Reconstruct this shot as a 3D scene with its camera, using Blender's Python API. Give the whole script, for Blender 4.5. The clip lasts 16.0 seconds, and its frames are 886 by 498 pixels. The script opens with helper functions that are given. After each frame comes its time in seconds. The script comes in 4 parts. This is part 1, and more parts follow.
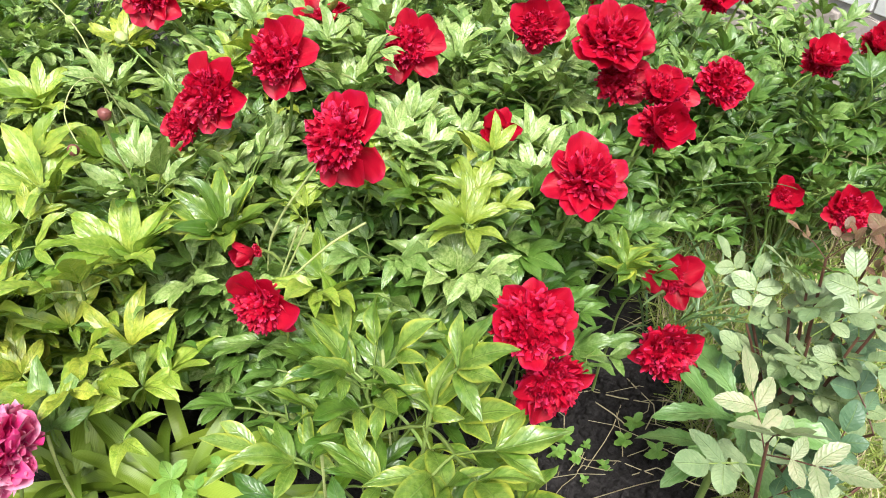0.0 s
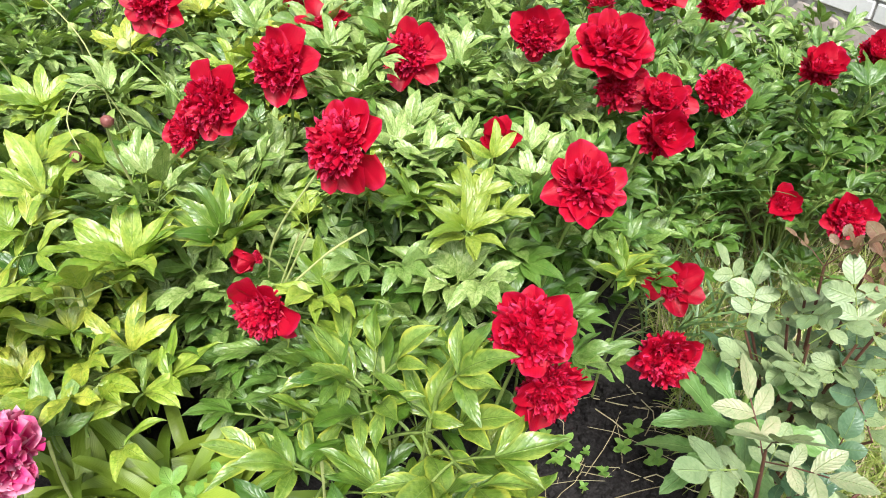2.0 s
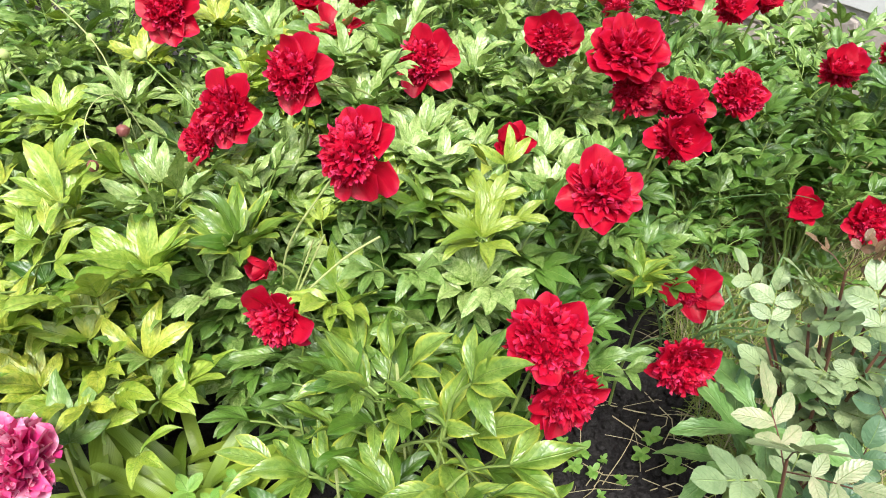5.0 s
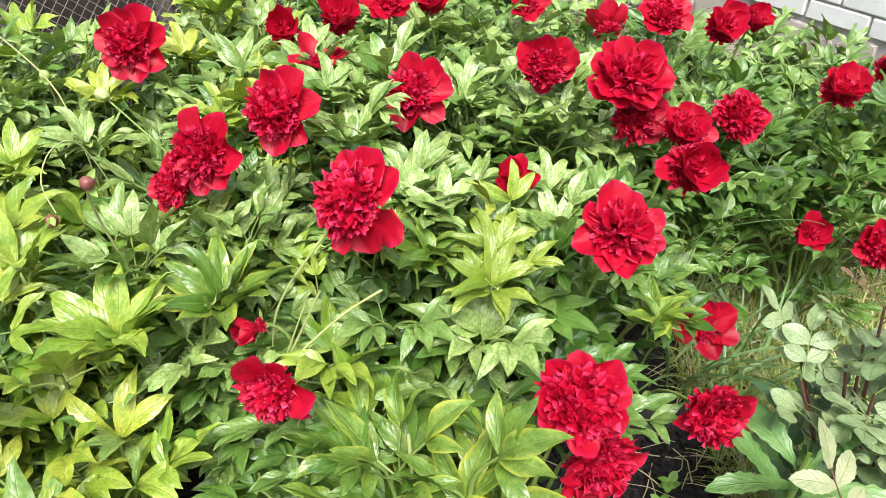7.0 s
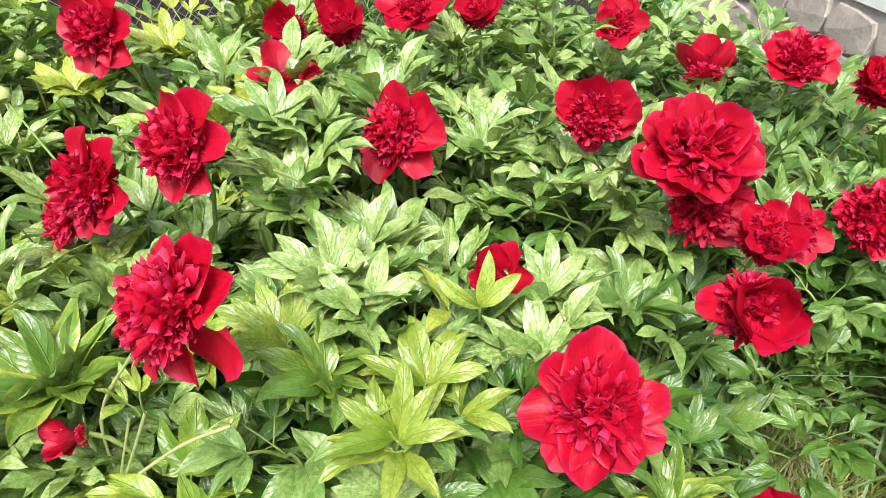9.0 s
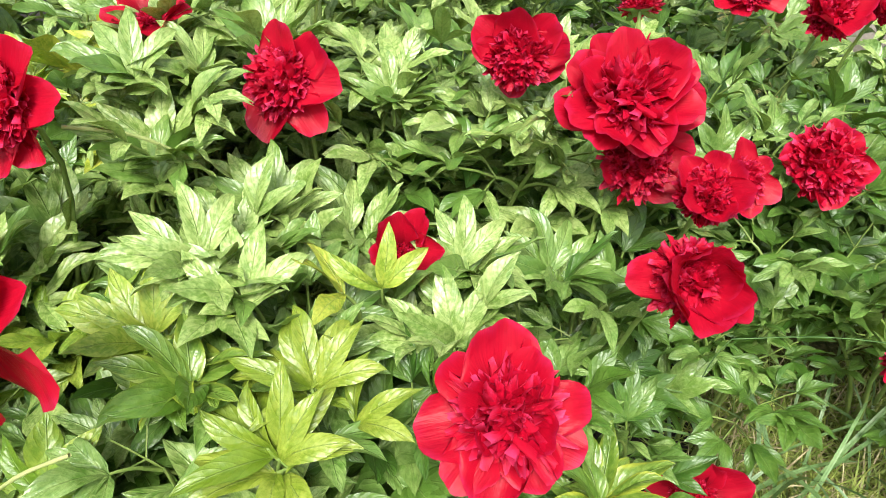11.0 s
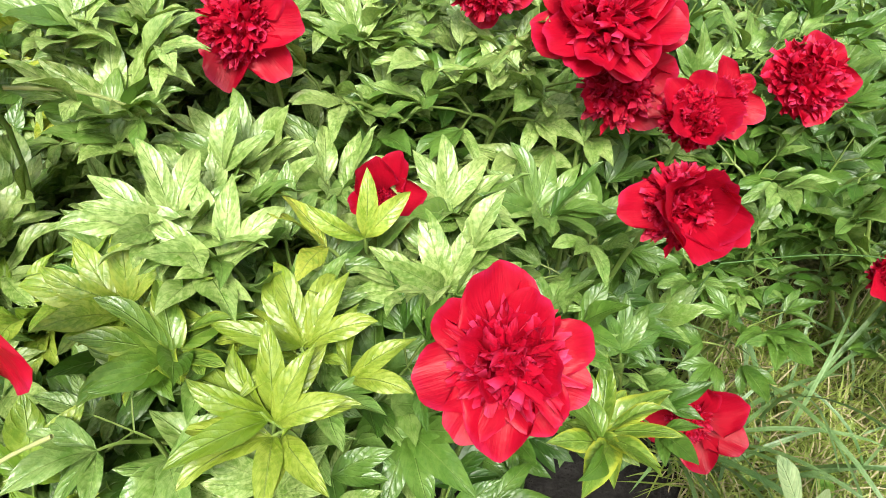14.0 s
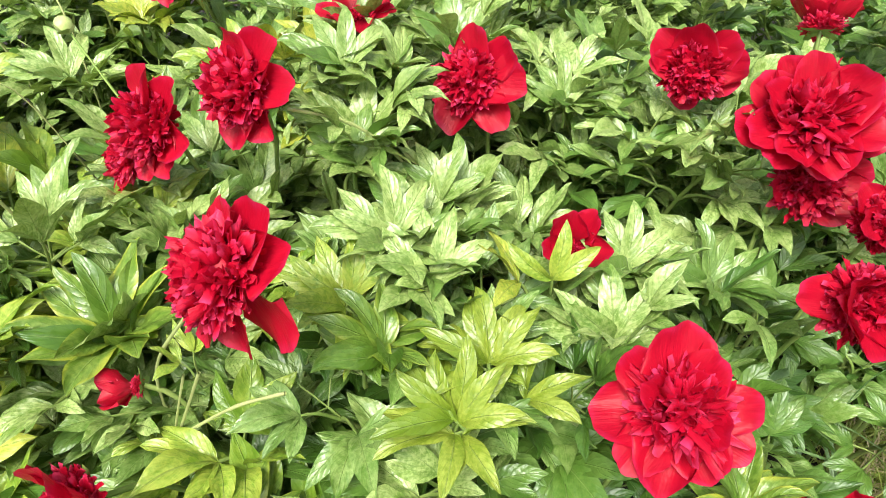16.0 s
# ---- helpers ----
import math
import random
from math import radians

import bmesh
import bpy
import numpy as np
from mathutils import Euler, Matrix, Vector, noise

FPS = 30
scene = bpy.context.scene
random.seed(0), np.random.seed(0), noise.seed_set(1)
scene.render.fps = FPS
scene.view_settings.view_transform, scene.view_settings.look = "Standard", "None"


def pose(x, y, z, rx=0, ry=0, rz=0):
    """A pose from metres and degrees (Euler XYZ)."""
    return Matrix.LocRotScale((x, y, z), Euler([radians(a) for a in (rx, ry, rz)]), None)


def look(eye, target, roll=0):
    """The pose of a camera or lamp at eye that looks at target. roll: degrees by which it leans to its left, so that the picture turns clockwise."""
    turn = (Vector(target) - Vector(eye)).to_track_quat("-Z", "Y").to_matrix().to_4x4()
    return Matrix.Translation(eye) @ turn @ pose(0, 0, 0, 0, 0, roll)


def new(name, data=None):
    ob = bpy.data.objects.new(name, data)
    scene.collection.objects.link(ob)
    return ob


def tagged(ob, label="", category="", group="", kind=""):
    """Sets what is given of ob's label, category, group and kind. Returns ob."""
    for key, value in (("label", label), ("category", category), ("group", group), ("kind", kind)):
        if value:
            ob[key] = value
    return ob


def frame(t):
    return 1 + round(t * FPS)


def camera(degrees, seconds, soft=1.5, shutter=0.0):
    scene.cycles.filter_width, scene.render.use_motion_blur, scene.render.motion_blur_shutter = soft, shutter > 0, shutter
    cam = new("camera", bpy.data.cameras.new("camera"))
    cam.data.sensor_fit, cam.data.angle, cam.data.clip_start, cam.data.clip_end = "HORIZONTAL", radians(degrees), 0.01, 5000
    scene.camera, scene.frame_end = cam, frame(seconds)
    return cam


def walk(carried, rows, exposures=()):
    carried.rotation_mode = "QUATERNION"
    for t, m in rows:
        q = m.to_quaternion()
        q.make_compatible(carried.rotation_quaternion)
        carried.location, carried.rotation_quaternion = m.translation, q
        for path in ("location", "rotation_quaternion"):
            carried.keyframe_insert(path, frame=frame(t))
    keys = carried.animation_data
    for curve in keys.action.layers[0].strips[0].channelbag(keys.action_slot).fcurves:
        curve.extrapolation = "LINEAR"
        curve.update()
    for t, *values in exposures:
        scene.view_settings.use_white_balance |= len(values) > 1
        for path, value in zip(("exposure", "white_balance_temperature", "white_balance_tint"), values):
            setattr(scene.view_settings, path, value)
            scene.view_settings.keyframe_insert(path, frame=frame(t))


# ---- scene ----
cam = camera(65.4, 16.0, soft=0.95)
PATH = [
    (0, (0.006, 0.06, 1.304), (0.02, 1.608, 0.038), 0.2),
    (0.5, (0.004, 0.063, 1.307), (0.019, 1.614, 0.044), 0.3),
    (1, (0.003, 0.063, 1.311), (0.014, 1.612, 0.046), 0.1),
    (1.5, (0.002, 0.064, 1.309), (0.023, 1.618, 0.049), 0.4),
    (2, (0.006, 0.057, 1.309), (0.02, 1.616, 0.055), 0.3),
    (2.5, (0.002, 0.06, 1.308), (0.013, 1.621, 0.057), 0.1),
    (3, (0.005, 0.062, 1.31), (0.009, 1.622, 0.058), -0.4),
    (5.3, (0.014, 0.063, 1.307), (-0.023, 1.631, 0.067), -1.1),
    (5.5, (0.02, 0.068, 1.311), (0.025, 1.634, 0.068), 0.3),
    (6, (0.016, 0.092, 1.293), (0.032, 1.652, 0.042), 0.3),
    (6.5, (-0.032, 0.122, 1.288), (-0.022, 1.711, 0.073), -2.8),
    (7, (-0.053, 0.176, 1.281), (0.015, 1.775, 0.082), -1.0),
    (7.5, (-0.01, 0.266, 1.249), (-0.15, 1.895, 0.097), -0.7),
    (8, (0.075, 0.383, 1.211), (-0.245, 1.983, 0.055), -3.1),
    (8.5, (0.172, 0.493, 1.217), (-0.144, 2.053, 0.006), 0.4),
    (9, (0.195, 0.549, 1.203), (-0.133, 2.105, -0.01), -0.4),
    (9.2, (0.183, 0.596, 1.188), (-0.092, 2.16, -0.027), 2.7),
    (11.3, (0.246, 0.684, 1.153), (0.071, 2.145, -0.202), 0.1),
    (11.5, (0.249, 0.689, 1.158), (0.113, 2.164, -0.186), 1.3),
    (12, (0.267, 0.699, 1.158), (0.201, 2.198, -0.164), 3.5),
    (12.5, (0.284, 0.712, 1.153), (0.35, 2.206, -0.176), 4.4),
    (13, (0.285, 0.71, 1.149), (0.351, 2.186, -0.198), 3.1),
    (13.5, (0.264, 0.707, 1.136), (0.29, 2.092, -0.306), 0.7),
    (14, (0.224, 0.698, 1.132), (0.122, 2.059, -0.331), -1.5),
    (14.5, (0.207, 0.655, 1.167), (0.043, 2.089, -0.218), 0.0),
    (15, (0.206, 0.63, 1.192), (-0.089, 2.039, -0.197), -1.1),
    (15.5, (0.184, 0.613, 1.194), (-0.215, 2.016, -0.175), -1.2),
    (16, (0.167, 0.616, 1.194), (-0.301, 2.004, -0.167), -1.4),
]
# the white balance turns a little warmer and greener along the walk
BALANCE = [(0, 1.09, 6250, 8), (9.2, 1.09, 6250, 8), (11.3, 1.09, 6550, 3), (13.5, 1.09, 6650, 1), (16, 1.09, 6550, 4)]
walk(cam, [(t, look(eye, target, roll)) for t, eye, target, roll in PATH], BALANCE)

# ---- light ----
SUN_AZ, SUN_EL = 180.0, 60.0
world = bpy.data.worlds.new("sky")
scene.world = world
world.use_nodes = True
wn, wl = world.node_tree.nodes, world.node_tree.links
sky = wn.new("ShaderNodeTexSky")
sky.sky_type, sky.sun_disc = "NISHITA", False
sky.sun_elevation, sky.sun_rotation = radians(SUN_EL), radians(SUN_AZ)
sky.air_density, sky.dust_density = 1.0, 4.0
pale = wn.new("ShaderNodeHueSaturation")
pale.inputs["Saturation"].default_value = 0.55
wl.new(sky.outputs[0], pale.inputs["Color"])
wl.new(pale.outputs[0], wn["Background"].inputs["Color"])
wn["Background"].inputs["Strength"].default_value = 0.11
sun = new("sun", bpy.data.lights.new("sun", "SUN"))
sun.data.energy, sun.data.angle, sun.data.color = 2.7, radians(24), (1.0, 0.97, 0.91)
_az, _el = radians(SUN_AZ), radians(SUN_EL)
sun.matrix_world = look((0, 0, 0), (-math.sin(_az) * math.cos(_el), -math.cos(_az) * math.cos(_el), -math.sin(_el)))


# ---- materials ----
def nodes(name):
    m = bpy.data.materials.new(name)
    m.use_nodes = True
    return m, m.node_tree.nodes, m.node_tree.links, m.node_tree.nodes["Principled BSDF"]


class Tree:
    """Short hand for building node graphs."""

    def __init__(self, name):
        self.mat, self.n, self.l, self.bsdf = nodes(name)

    def put(self, sock, value):
        if isinstance(value, bpy.types.NodeSocket):
            self.l.new(value, sock)
        else:
            sock.default_value = value

    def maths(self, op, a, b=0.0, c=0.0, clamp=False):
        n = self.n.new("ShaderNodeMath")
        n.operation, n.use_clamp = op, clamp
        for i, v in enumerate((a, b, c)):
            self.put(n.inputs[i], v)
        return n.outputs[0]

    def mix(self, f, a, b, how="MIX"):
        n = self.n.new("ShaderNodeMix")
        n.data_type, n.blend_type, n.clamp_factor = "RGBA", how, True
        self.put(n.inputs[0], f)
        for i, v in ((6, a), (7, b)):
            self.put(n.inputs[i], v if isinstance(v, bpy.types.NodeSocket) else (*v, 1))
        return n.outputs[2]

    def ramp(self, v, lo, hi, a=0.0, b=1.0):
        n = self.n.new("ShaderNodeMapRange")
        n.interpolation_type = "SMOOTHSTEP"
        for i, x in enumerate((v, lo, hi, a, b)):
            self.put(n.inputs[i], x)
        return n.outputs[0]

    def coord(self, which="Object", scale=(1, 1, 1)):
        n = self.n.new("ShaderNodeTexCoord")
        m = self.n.new("ShaderNodeMapping")
        m.inputs["Scale"].default_value = scale
        self.l.new(n.outputs[which], m.inputs[0])
        return m.outputs[0]

    def place(self, scale=(1, 1, 1)):
        n = self.n.new("ShaderNodeNewGeometry")
        m = self.n.new("ShaderNodeMapping")
        m.inputs["Scale"].default_value = scale
        self.l.new(n.outputs["Position"], m.inputs[0])
        return m.outputs[0]

    def noise(self, vec, scale, detail=3.0, rough=0.55, out="Fac"):
        n = self.n.new("ShaderNodeTexNoise")
        self.put(n.inputs["Vector"], vec)
        n.inputs["Scale"].default_value, n.inputs["Detail"].default_value = scale, detail
        n.inputs["Roughness"].default_value = rough
        return n.outputs[out]

    def voronoi(self, vec, scale, feature="F1"):
        n = self.n.new("ShaderNodeTexVoronoi")
        n.feature = feature
        self.put(n.inputs["Vector"], vec)
        n.inputs["Scale"].default_value = scale
        return n.outputs["Distance"]

    def random(self):
        return self.n.new("ShaderNodeObjectInfo").outputs["Random"]

    def island(self):
        return self.n.new("ShaderNodeNewGeometry").outputs["Random Per Island"]

    def bump(self, height, strength=0.3, dist=0.002):
        n = self.n.new("ShaderNodeBump")
        n.inputs["Strength"].default_value, n.inputs["Distance"].default_value = strength, dist
        self.l.new(height, n.inputs["Height"])
        self.l.new(n.outputs[0], self.bsdf.inputs["Normal"])
        return n.outputs[0]

    def set(self, **kw):
        for k, v in kw.items():
            sock = self.bsdf.inputs[{"color": "Base Color", "rough": "Roughness", "spec": "Specular IOR Level", "metal": "Metallic",
                                     "sheen": "Sheen Weight", "coat": "Coat Weight"}[k]]
            self.put(sock, (*v, 1) if isinstance(v, tuple) else v)
        return self

    def translucent(self, color, amount, normal=None):
        """Lets part of the light through a thin leaf or petal."""
        t = self.n.new("ShaderNodeBsdfTranslucent")
        self.put(t.inputs[0], color if isinstance(color, bpy.types.NodeSocket) else (*color, 1))
        if normal is not None:
            self.l.new(normal, t.inputs["Normal"])
        m = self.n.new("ShaderNodeMixShader")
        m.inputs[0].default_value = amount
        self.l.new(self.bsdf.outputs[0], m.inputs[1])
        self.l.new(t.outputs[0], m.inputs[2])
        self.l.new(m.outputs[0], self.n["Material Output"].inputs[0])


def leaf_material(name, deep, fresh, pale_col, mottle, veins=7.0, rough=0.38, spots=0.0, margin=0.0):
    """Leaf with a fine midrib, side veins, pale streaks between them, and each leaf and leaflet a little different; margin: how far the rim yellows."""
    t = Tree(name)
    uv = t.n.new("ShaderNodeTexCoord").outputs["UV"]
    sep = t.n.new("ShaderNodeSeparateXYZ")
    t.l.new(uv, sep.inputs[0])
    across = t.maths("ABSOLUTE", t.maths("MULTIPLY_ADD", sep.outputs[0], 2.0, -1.0))
    along = sep.outputs[1]
    obj = t.coord("Object")
    # slanting side veins that curve towards the tip
    s = t.maths("SUBTRACT", t.maths("MULTIPLY_ADD", across, -0.16, along), t.maths("MULTIPLY", t.maths("MULTIPLY", across, across), 0.12))
    s = t.maths("MULTIPLY_ADD", t.noise(obj, 55.0, 2.0), 0.09, s)
    wave = t.maths("ABSOLUTE", t.maths("SINE", t.maths("MULTIPLY", s, veins * math.pi)))
    rib = t.ramp(across, 0.0, 0.07, 1.0, 0.0)
    isl, rnd = t.island(), t.random()
    patch = t.noise(obj, 40.0, 5.0, 0.65)
    # streaks that run along the side veins
    comb = t.n.new("ShaderNodeCombineXYZ")
    t.put(comb.inputs[0], t.maths("MULTIPLY", s, 34.0))
    t.put(comb.inputs[1], t.maths("MULTIPLY", across, 2.6))
    t.put(comb.inputs[2], t.maths("MULTIPLY", isl, 40.0))
    streak = t.noise(comb.outputs[0], 1.0, 3.0, 0.6)
    base = t.mix(t.maths("MULTIPLY_ADD", rnd, 0.55, t.maths("MULTIPLY", isl, 0.45)), deep, fresh)
    base = t.mix(t.ramp(patch, 0.35, 0.7), base, t.mix(0.5, base, fresh))
    amount = t.maths("MULTIPLY", t.ramp(t.maths("ADD", rnd, t.maths("MULTIPLY", isl, 0.6)), 0.05, 1.1), mottle)
    blotch = t.noise(obj, 190.0, 3.0, 0.6)
    mix_ = t.maths("ADD", t.maths("MULTIPLY", streak, 0.27), t.maths("ADD", t.maths("MULTIPLY", patch, 0.40), t.maths("MULTIPLY", blotch, 0.37)))
    field = t.maths("MULTIPLY", t.ramp(mix_, 0.40, 0.64), amount)
    field = t.maths("MULTIPLY", field, t.ramp(wave, 0.0, 0.35, 0.90, 1.0))
    col = t.mix(field, base, pale_col)
    if margin:
        rim = t.ramp(t.maths("ADD", across, t.maths("MULTIPLY_ADD", patch, 0.7, -0.35)), 0.62, 1.0)
        rim = t.maths("MULTIPLY", rim, t.ramp(t.maths("ADD", rnd, t.maths("MULTIPLY", isl, 0.7)), 0.55, 1.35))
        col = t.mix(t.maths("MULTIPLY", rim, margin), col, (0.42, 0.44, 0.045))
    col = t.mix(t.maths("MULTIPLY", rib, 0.45), col, (0.30, 0.42, 0.12))
    if spots:
        sp = t.ramp(t.voronoi(obj, 230.0), 0.0, 0.32, 1.0, 0.0)
        sp = t.maths("MULTIPLY", sp, t.ramp(t.noise(obj, 60.0), 0.5, 0.65))
        col = t.mix(t.maths("MULTIPLY", sp, spots), col, (0.16, 0.05, 0.01))
    t.set(color=col, rough=t.maths("MULTIPLY_ADD", patch, 0.20, rough - 0.08), spec=0.75)
    pillow = t.maths("SQRT", wave)
    h = t.maths("ADD", t.maths("MULTIPLY_ADD", rib, -0.5, t.maths("MULTIPLY", pillow, 0.24)), t.maths("MULTIPLY", t.noise(obj, 95.0, 3.0, 0.55), 0.9))
    t.bump(h, 0.85, 0.0020)
    t.translucent(t.mix(0.55, col, (0.34, 0.48, 0.02)), 0.15)
    return t.mat


LEAF = {
    # deep tone, fresh tone, pale fields, share of pale fields
    "green": leaf_material("leaf_green", (0.040, 0.116, 0.018), (0.122, 0.238, 0.030), (0.36, 0.46, 0.16), 0.65, rough=0.34),
    "fresh": leaf_material("leaf_fresh", (0.037, 0.108, 0.010), (0.106, 0.205, 0.017), (0.34, 0.43, 0.09), 0.55, rough=0.32, margin=0.8),
    "pale": leaf_material("leaf_pale", (0.085, 0.190, 0.012), (0.190, 0.315, 0.020), (0.44, 0.50, 0.09), 0.85, rough=0.36, margin=0.3),
    # pale mottling, with silvery sky sheen painted into its bluish-white fields
    "frost": leaf_material("leaf_mottle_sheen", (0.062, 0.152, 0.022), (0.158, 0.275, 0.037), (0.45, 0.54, 0.20), 0.95, rough=0.34),
    "yellow": leaf_material("leaf_yellow", (0.105, 0.205, 0.014), (0.215, 0.320, 0.022), (0.52, 0.51, 0.08), 0.95, spots=0.5, rough=0.36, margin=0.3),
    "shoot": leaf_material("leaf_yellow_shoot", (0.095, 0.175, 0.008), (0.180, 0.265, 0.011), (0.37, 0.42, 0.07), 0.8, rough=0.38, spots=0.2),
    # shade inside the clumps, painted as a darker leaf colour
    "dark": leaf_material("leaf_shade_tone", (0.030, 0.092, 0.011), (0.075, 0.170, 0.019), (0.22, 0.33, 0.07), 0.4, rough=0.36),
}


def strap_material():
    """Glossy strap leaf with fine ribs along its length."""
    t = Tree("leaf_strap")
    sep = t.n.new("ShaderNodeSeparateXYZ")
    t.l.new(t.n.new("ShaderNodeTexCoord").outputs["UV"], sep.inputs[0])
    rib = t.maths("ABSOLUTE", t.maths("SINE", t.maths("MULTIPLY", sep.outputs[0], 14 * math.pi)))
    cloud = t.noise(t.coord("Object"), 22.0, 5.0)
    col = t.mix(t.maths("ADD", t.maths("MULTIPLY", t.random(), 0.6), t.maths("MULTIPLY", cloud, 0.4)), (0.13, 0.23, 0.02), (0.32, 0.42, 0.05))
    col = t.mix(t.maths("MULTIPLY", t.ramp(rib, 0.0, 0.5, 1.0, 0.0), 0.12), col, (0.44, 0.52, 0.15))
    t.set(color=col, rough=0.34, spec=0.5)
    t.bump(t.maths("ADD", rib, t.maths("MULTIPLY", cloud, 1.5)), 0.22, 0.0012)
    t.translucent(col, 0.12)
    return t.mat


STRAP = strap_material()
ROSE_LEAF = leaf_material("leaf_rose", (0.105, 0.180, 0.070), (0.24, 0.325, 0.145), (0.42, 0.47, 0.25), 0.6, veins=7.0, rough=0.42)
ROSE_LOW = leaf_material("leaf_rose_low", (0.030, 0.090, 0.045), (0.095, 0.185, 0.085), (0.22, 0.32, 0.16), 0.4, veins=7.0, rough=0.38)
ROSE_TIP = leaf_material("leaf_rose_tip", (0.15, 0.215, 0.085), (0.27, 0.33, 0.155), (0.44, 0.38, 0.24), 0.7, veins=7.0, rough=0.4)
ROSE_RED = leaf_material("leaf_rose_red", (0.10, 0.028, 0.018), (0.22, 0.09, 0.05), (0.34, 0.30, 0.16), 0.5, veins=7.0, rough=0.4)
THISTLE = leaf_material("leaf_sow_thistle", (0.060, 0.165, 0.030), (0.13, 0.26, 0.055), (0.30, 0.42, 0.16), 0.5, veins=8.0, rough=0.40)
SEEDLING = leaf_material("leaf_seedling", (0.09, 0.24, 0.03), (0.19, 0.36, 0.05), (0.32, 0.45, 0.1), 0.4, veins=5.0, rough=0.45)
VINE = leaf_material("leaf_vine", (0.03, 0.095, 0.02), (0.085, 0.20, 0.04), (0.2, 0.32, 0.1), 0.4, veins=5.0)
BLADE = leaf_material("grass_blade_green", (0.050, 0.130, 0.036), (0.14, 0.26, 0.08), (0.30, 0.42, 0.18), 0.6, veins=1.0, rough=0.42)
TURF = leaf_material("turf_blade", (0.11, 0.22, 0.022), (0.27, 0.38, 0.05), (0.48, 0.46, 0.14), 0.8, veins=1.0, rough=0.5)


def petal_material(name, deep, bright, edge, rim=0.8):
    t = Tree(name)
    uv = t.n.new("ShaderNodeTexCoord").outputs["UV"]
    sep = t.n.new("ShaderNodeSeparateXYZ")
    t.l.new(uv, sep.inputs[0])
    obj = t.coord("Object")
    comb = t.n.new("ShaderNodeCombineXYZ")
    t.put(comb.inputs[0], t.maths("MULTIPLY", sep.outputs[0], 26.0))
    t.put(comb.inputs[1], t.maths("MULTIPLY", sep.outputs[1], 2.0))
    t.put(comb.inputs[2], t.maths("MULTIPLY", t.island(), 30.0))
    ray_ = t.noise(comb.outputs[0], 1.0, 2.0)
    cloud = t.noise(obj, 45.0, 3.0)
    f = t.maths("ADD", t.maths("MULTIPLY", t.ramp(sep.outputs[1], 0.0, 0.6), 0.85), t.maths("ADD", t.maths("MULTIPLY_ADD", cloud, 0.6, -0.2), t.maths("MULTIPLY_ADD", ray_, 0.7, -0.35)), clamp=True)
    col = t.mix(f, deep, bright)
    tip = t.maths("MULTIPLY", t.ramp(sep.outputs[1], rim, 1.0), t.ramp(t.maths("ADD", cloud, t.maths("MULTIPLY", t.island(), 0.3)), 0.25 + 0.375 * rim, 0.85))
    col = t.mix(tip, col, edge)
    t.set(color=col, rough=0.46, spec=0.36)
    t.bump(t.maths("ADD", t.maths("MULTIPLY", ray_, 0.5), t.maths("MULTIPLY", cloud, 1.2)), 0.6, 0.0030)
    t.translucent(bright, 0.32)
    return t.mat


PETAL = petal_material("petal_crimson", (0.17, 0.0007, 0.008), (0.50, 0.0016, 0.024), (0.56, 0.015, 0.08), 0.78)
TUFT = petal_material("petal_tuft_crimson", (0.32, 0.001, 0.013), (0.60, 0.0022, 0.034), (0.80, 0.05, 0.17), 0.70)
PETAL_PINK = petal_material("petal_magenta", (0.40, 0.006, 0.09), (0.74, 0.045, 0.24), (0.92, 0.48, 0.62), 0.60)
PETAL_CORAL = petal_material("petal_coral", (0.45, 0.05, 0.06), (0.80, 0.22, 0.22), (0.9, 0.55, 0.5))


def plain_material(name, a, b, scale, rough=0.6, spec=0.4, bump=0.3, dist=0.002, metal=0.0, detail=5.0, where="Object"):
    t = Tree(name)
    vec = t.coord(where) if where != "Place" else t.place()
    n1, n2 = t.noise(vec, scale, detail), t.noise(vec, scale * 7.3, detail)
    f = t.ramp(t.maths("ADD", t.maths("MULTIPLY", n1, 0.6), t.maths("MULTIPLY", n2, 0.4)), 0.3, 0.7)
    f = t.maths("ADD", t.maths("MULTIPLY", f, 0.75), t.maths("MULTIPLY", t.random(), 0.25))
    t.set(color=t.mix(f, a, b), rough=t.maths("MULTIPLY_ADD", n2, 0.2, rough - 0.1), spec=spec, metal=metal)
    t.bump(t.maths("ADD", n1, t.maths("MULTIPLY", n2, 0.5)), bump, dist)
    return t.mat


STALK = plain_material("stalk_green", (0.13, 0.22, 0.04), (0.28, 0.34, 0.10), 18.0, 0.45)
STALK_RED = plain_material("stalk_reddish", (0.075, 0.030, 0.022), (0.150, 0.065, 0.042), 22.0, 0.45)
STALK_PALE = plain_material("stalk_pale", (0.30, 0.36, 0.12), (0.45, 0.47, 0.20), 20.0, 0.5)
SEPAL = plain_material("sepal_green", (0.16, 0.27, 0.05), (0.34, 0.44, 0.12), 60.0, 0.45)
BUD_SKIN = plain_material("bud_maroon", (0.13, 0.03, 0.04), (0.26, 0.10, 0.07), 90.0, 0.42)
BUD_GREEN = plain_material("bud_green", (0.32, 0.42, 0.12), (0.50, 0.55, 0.22), 60.0, 0.42)
STRAW = plain_material("straw", (0.34, 0.27, 0.14), (0.58, 0.50, 0.32), 35.0, 0.65)
WIRE = plain_material("wire_galvanised", (0.24, 0.21, 0.18), (0.42, 0.38, 0.33), 40.0, 0.6)
YELLOW = plain_material("petal_yellow", (0.75, 0.50, 0.01), (0.85, 0.62, 0.02), 90.0, 0.5)
POST = plain_material("post_weathered_wood", (0.06, 0.05, 0.04), (0.16, 0.14, 0.12), 9.0, 0.8, bump=0.6, dist=0.004)
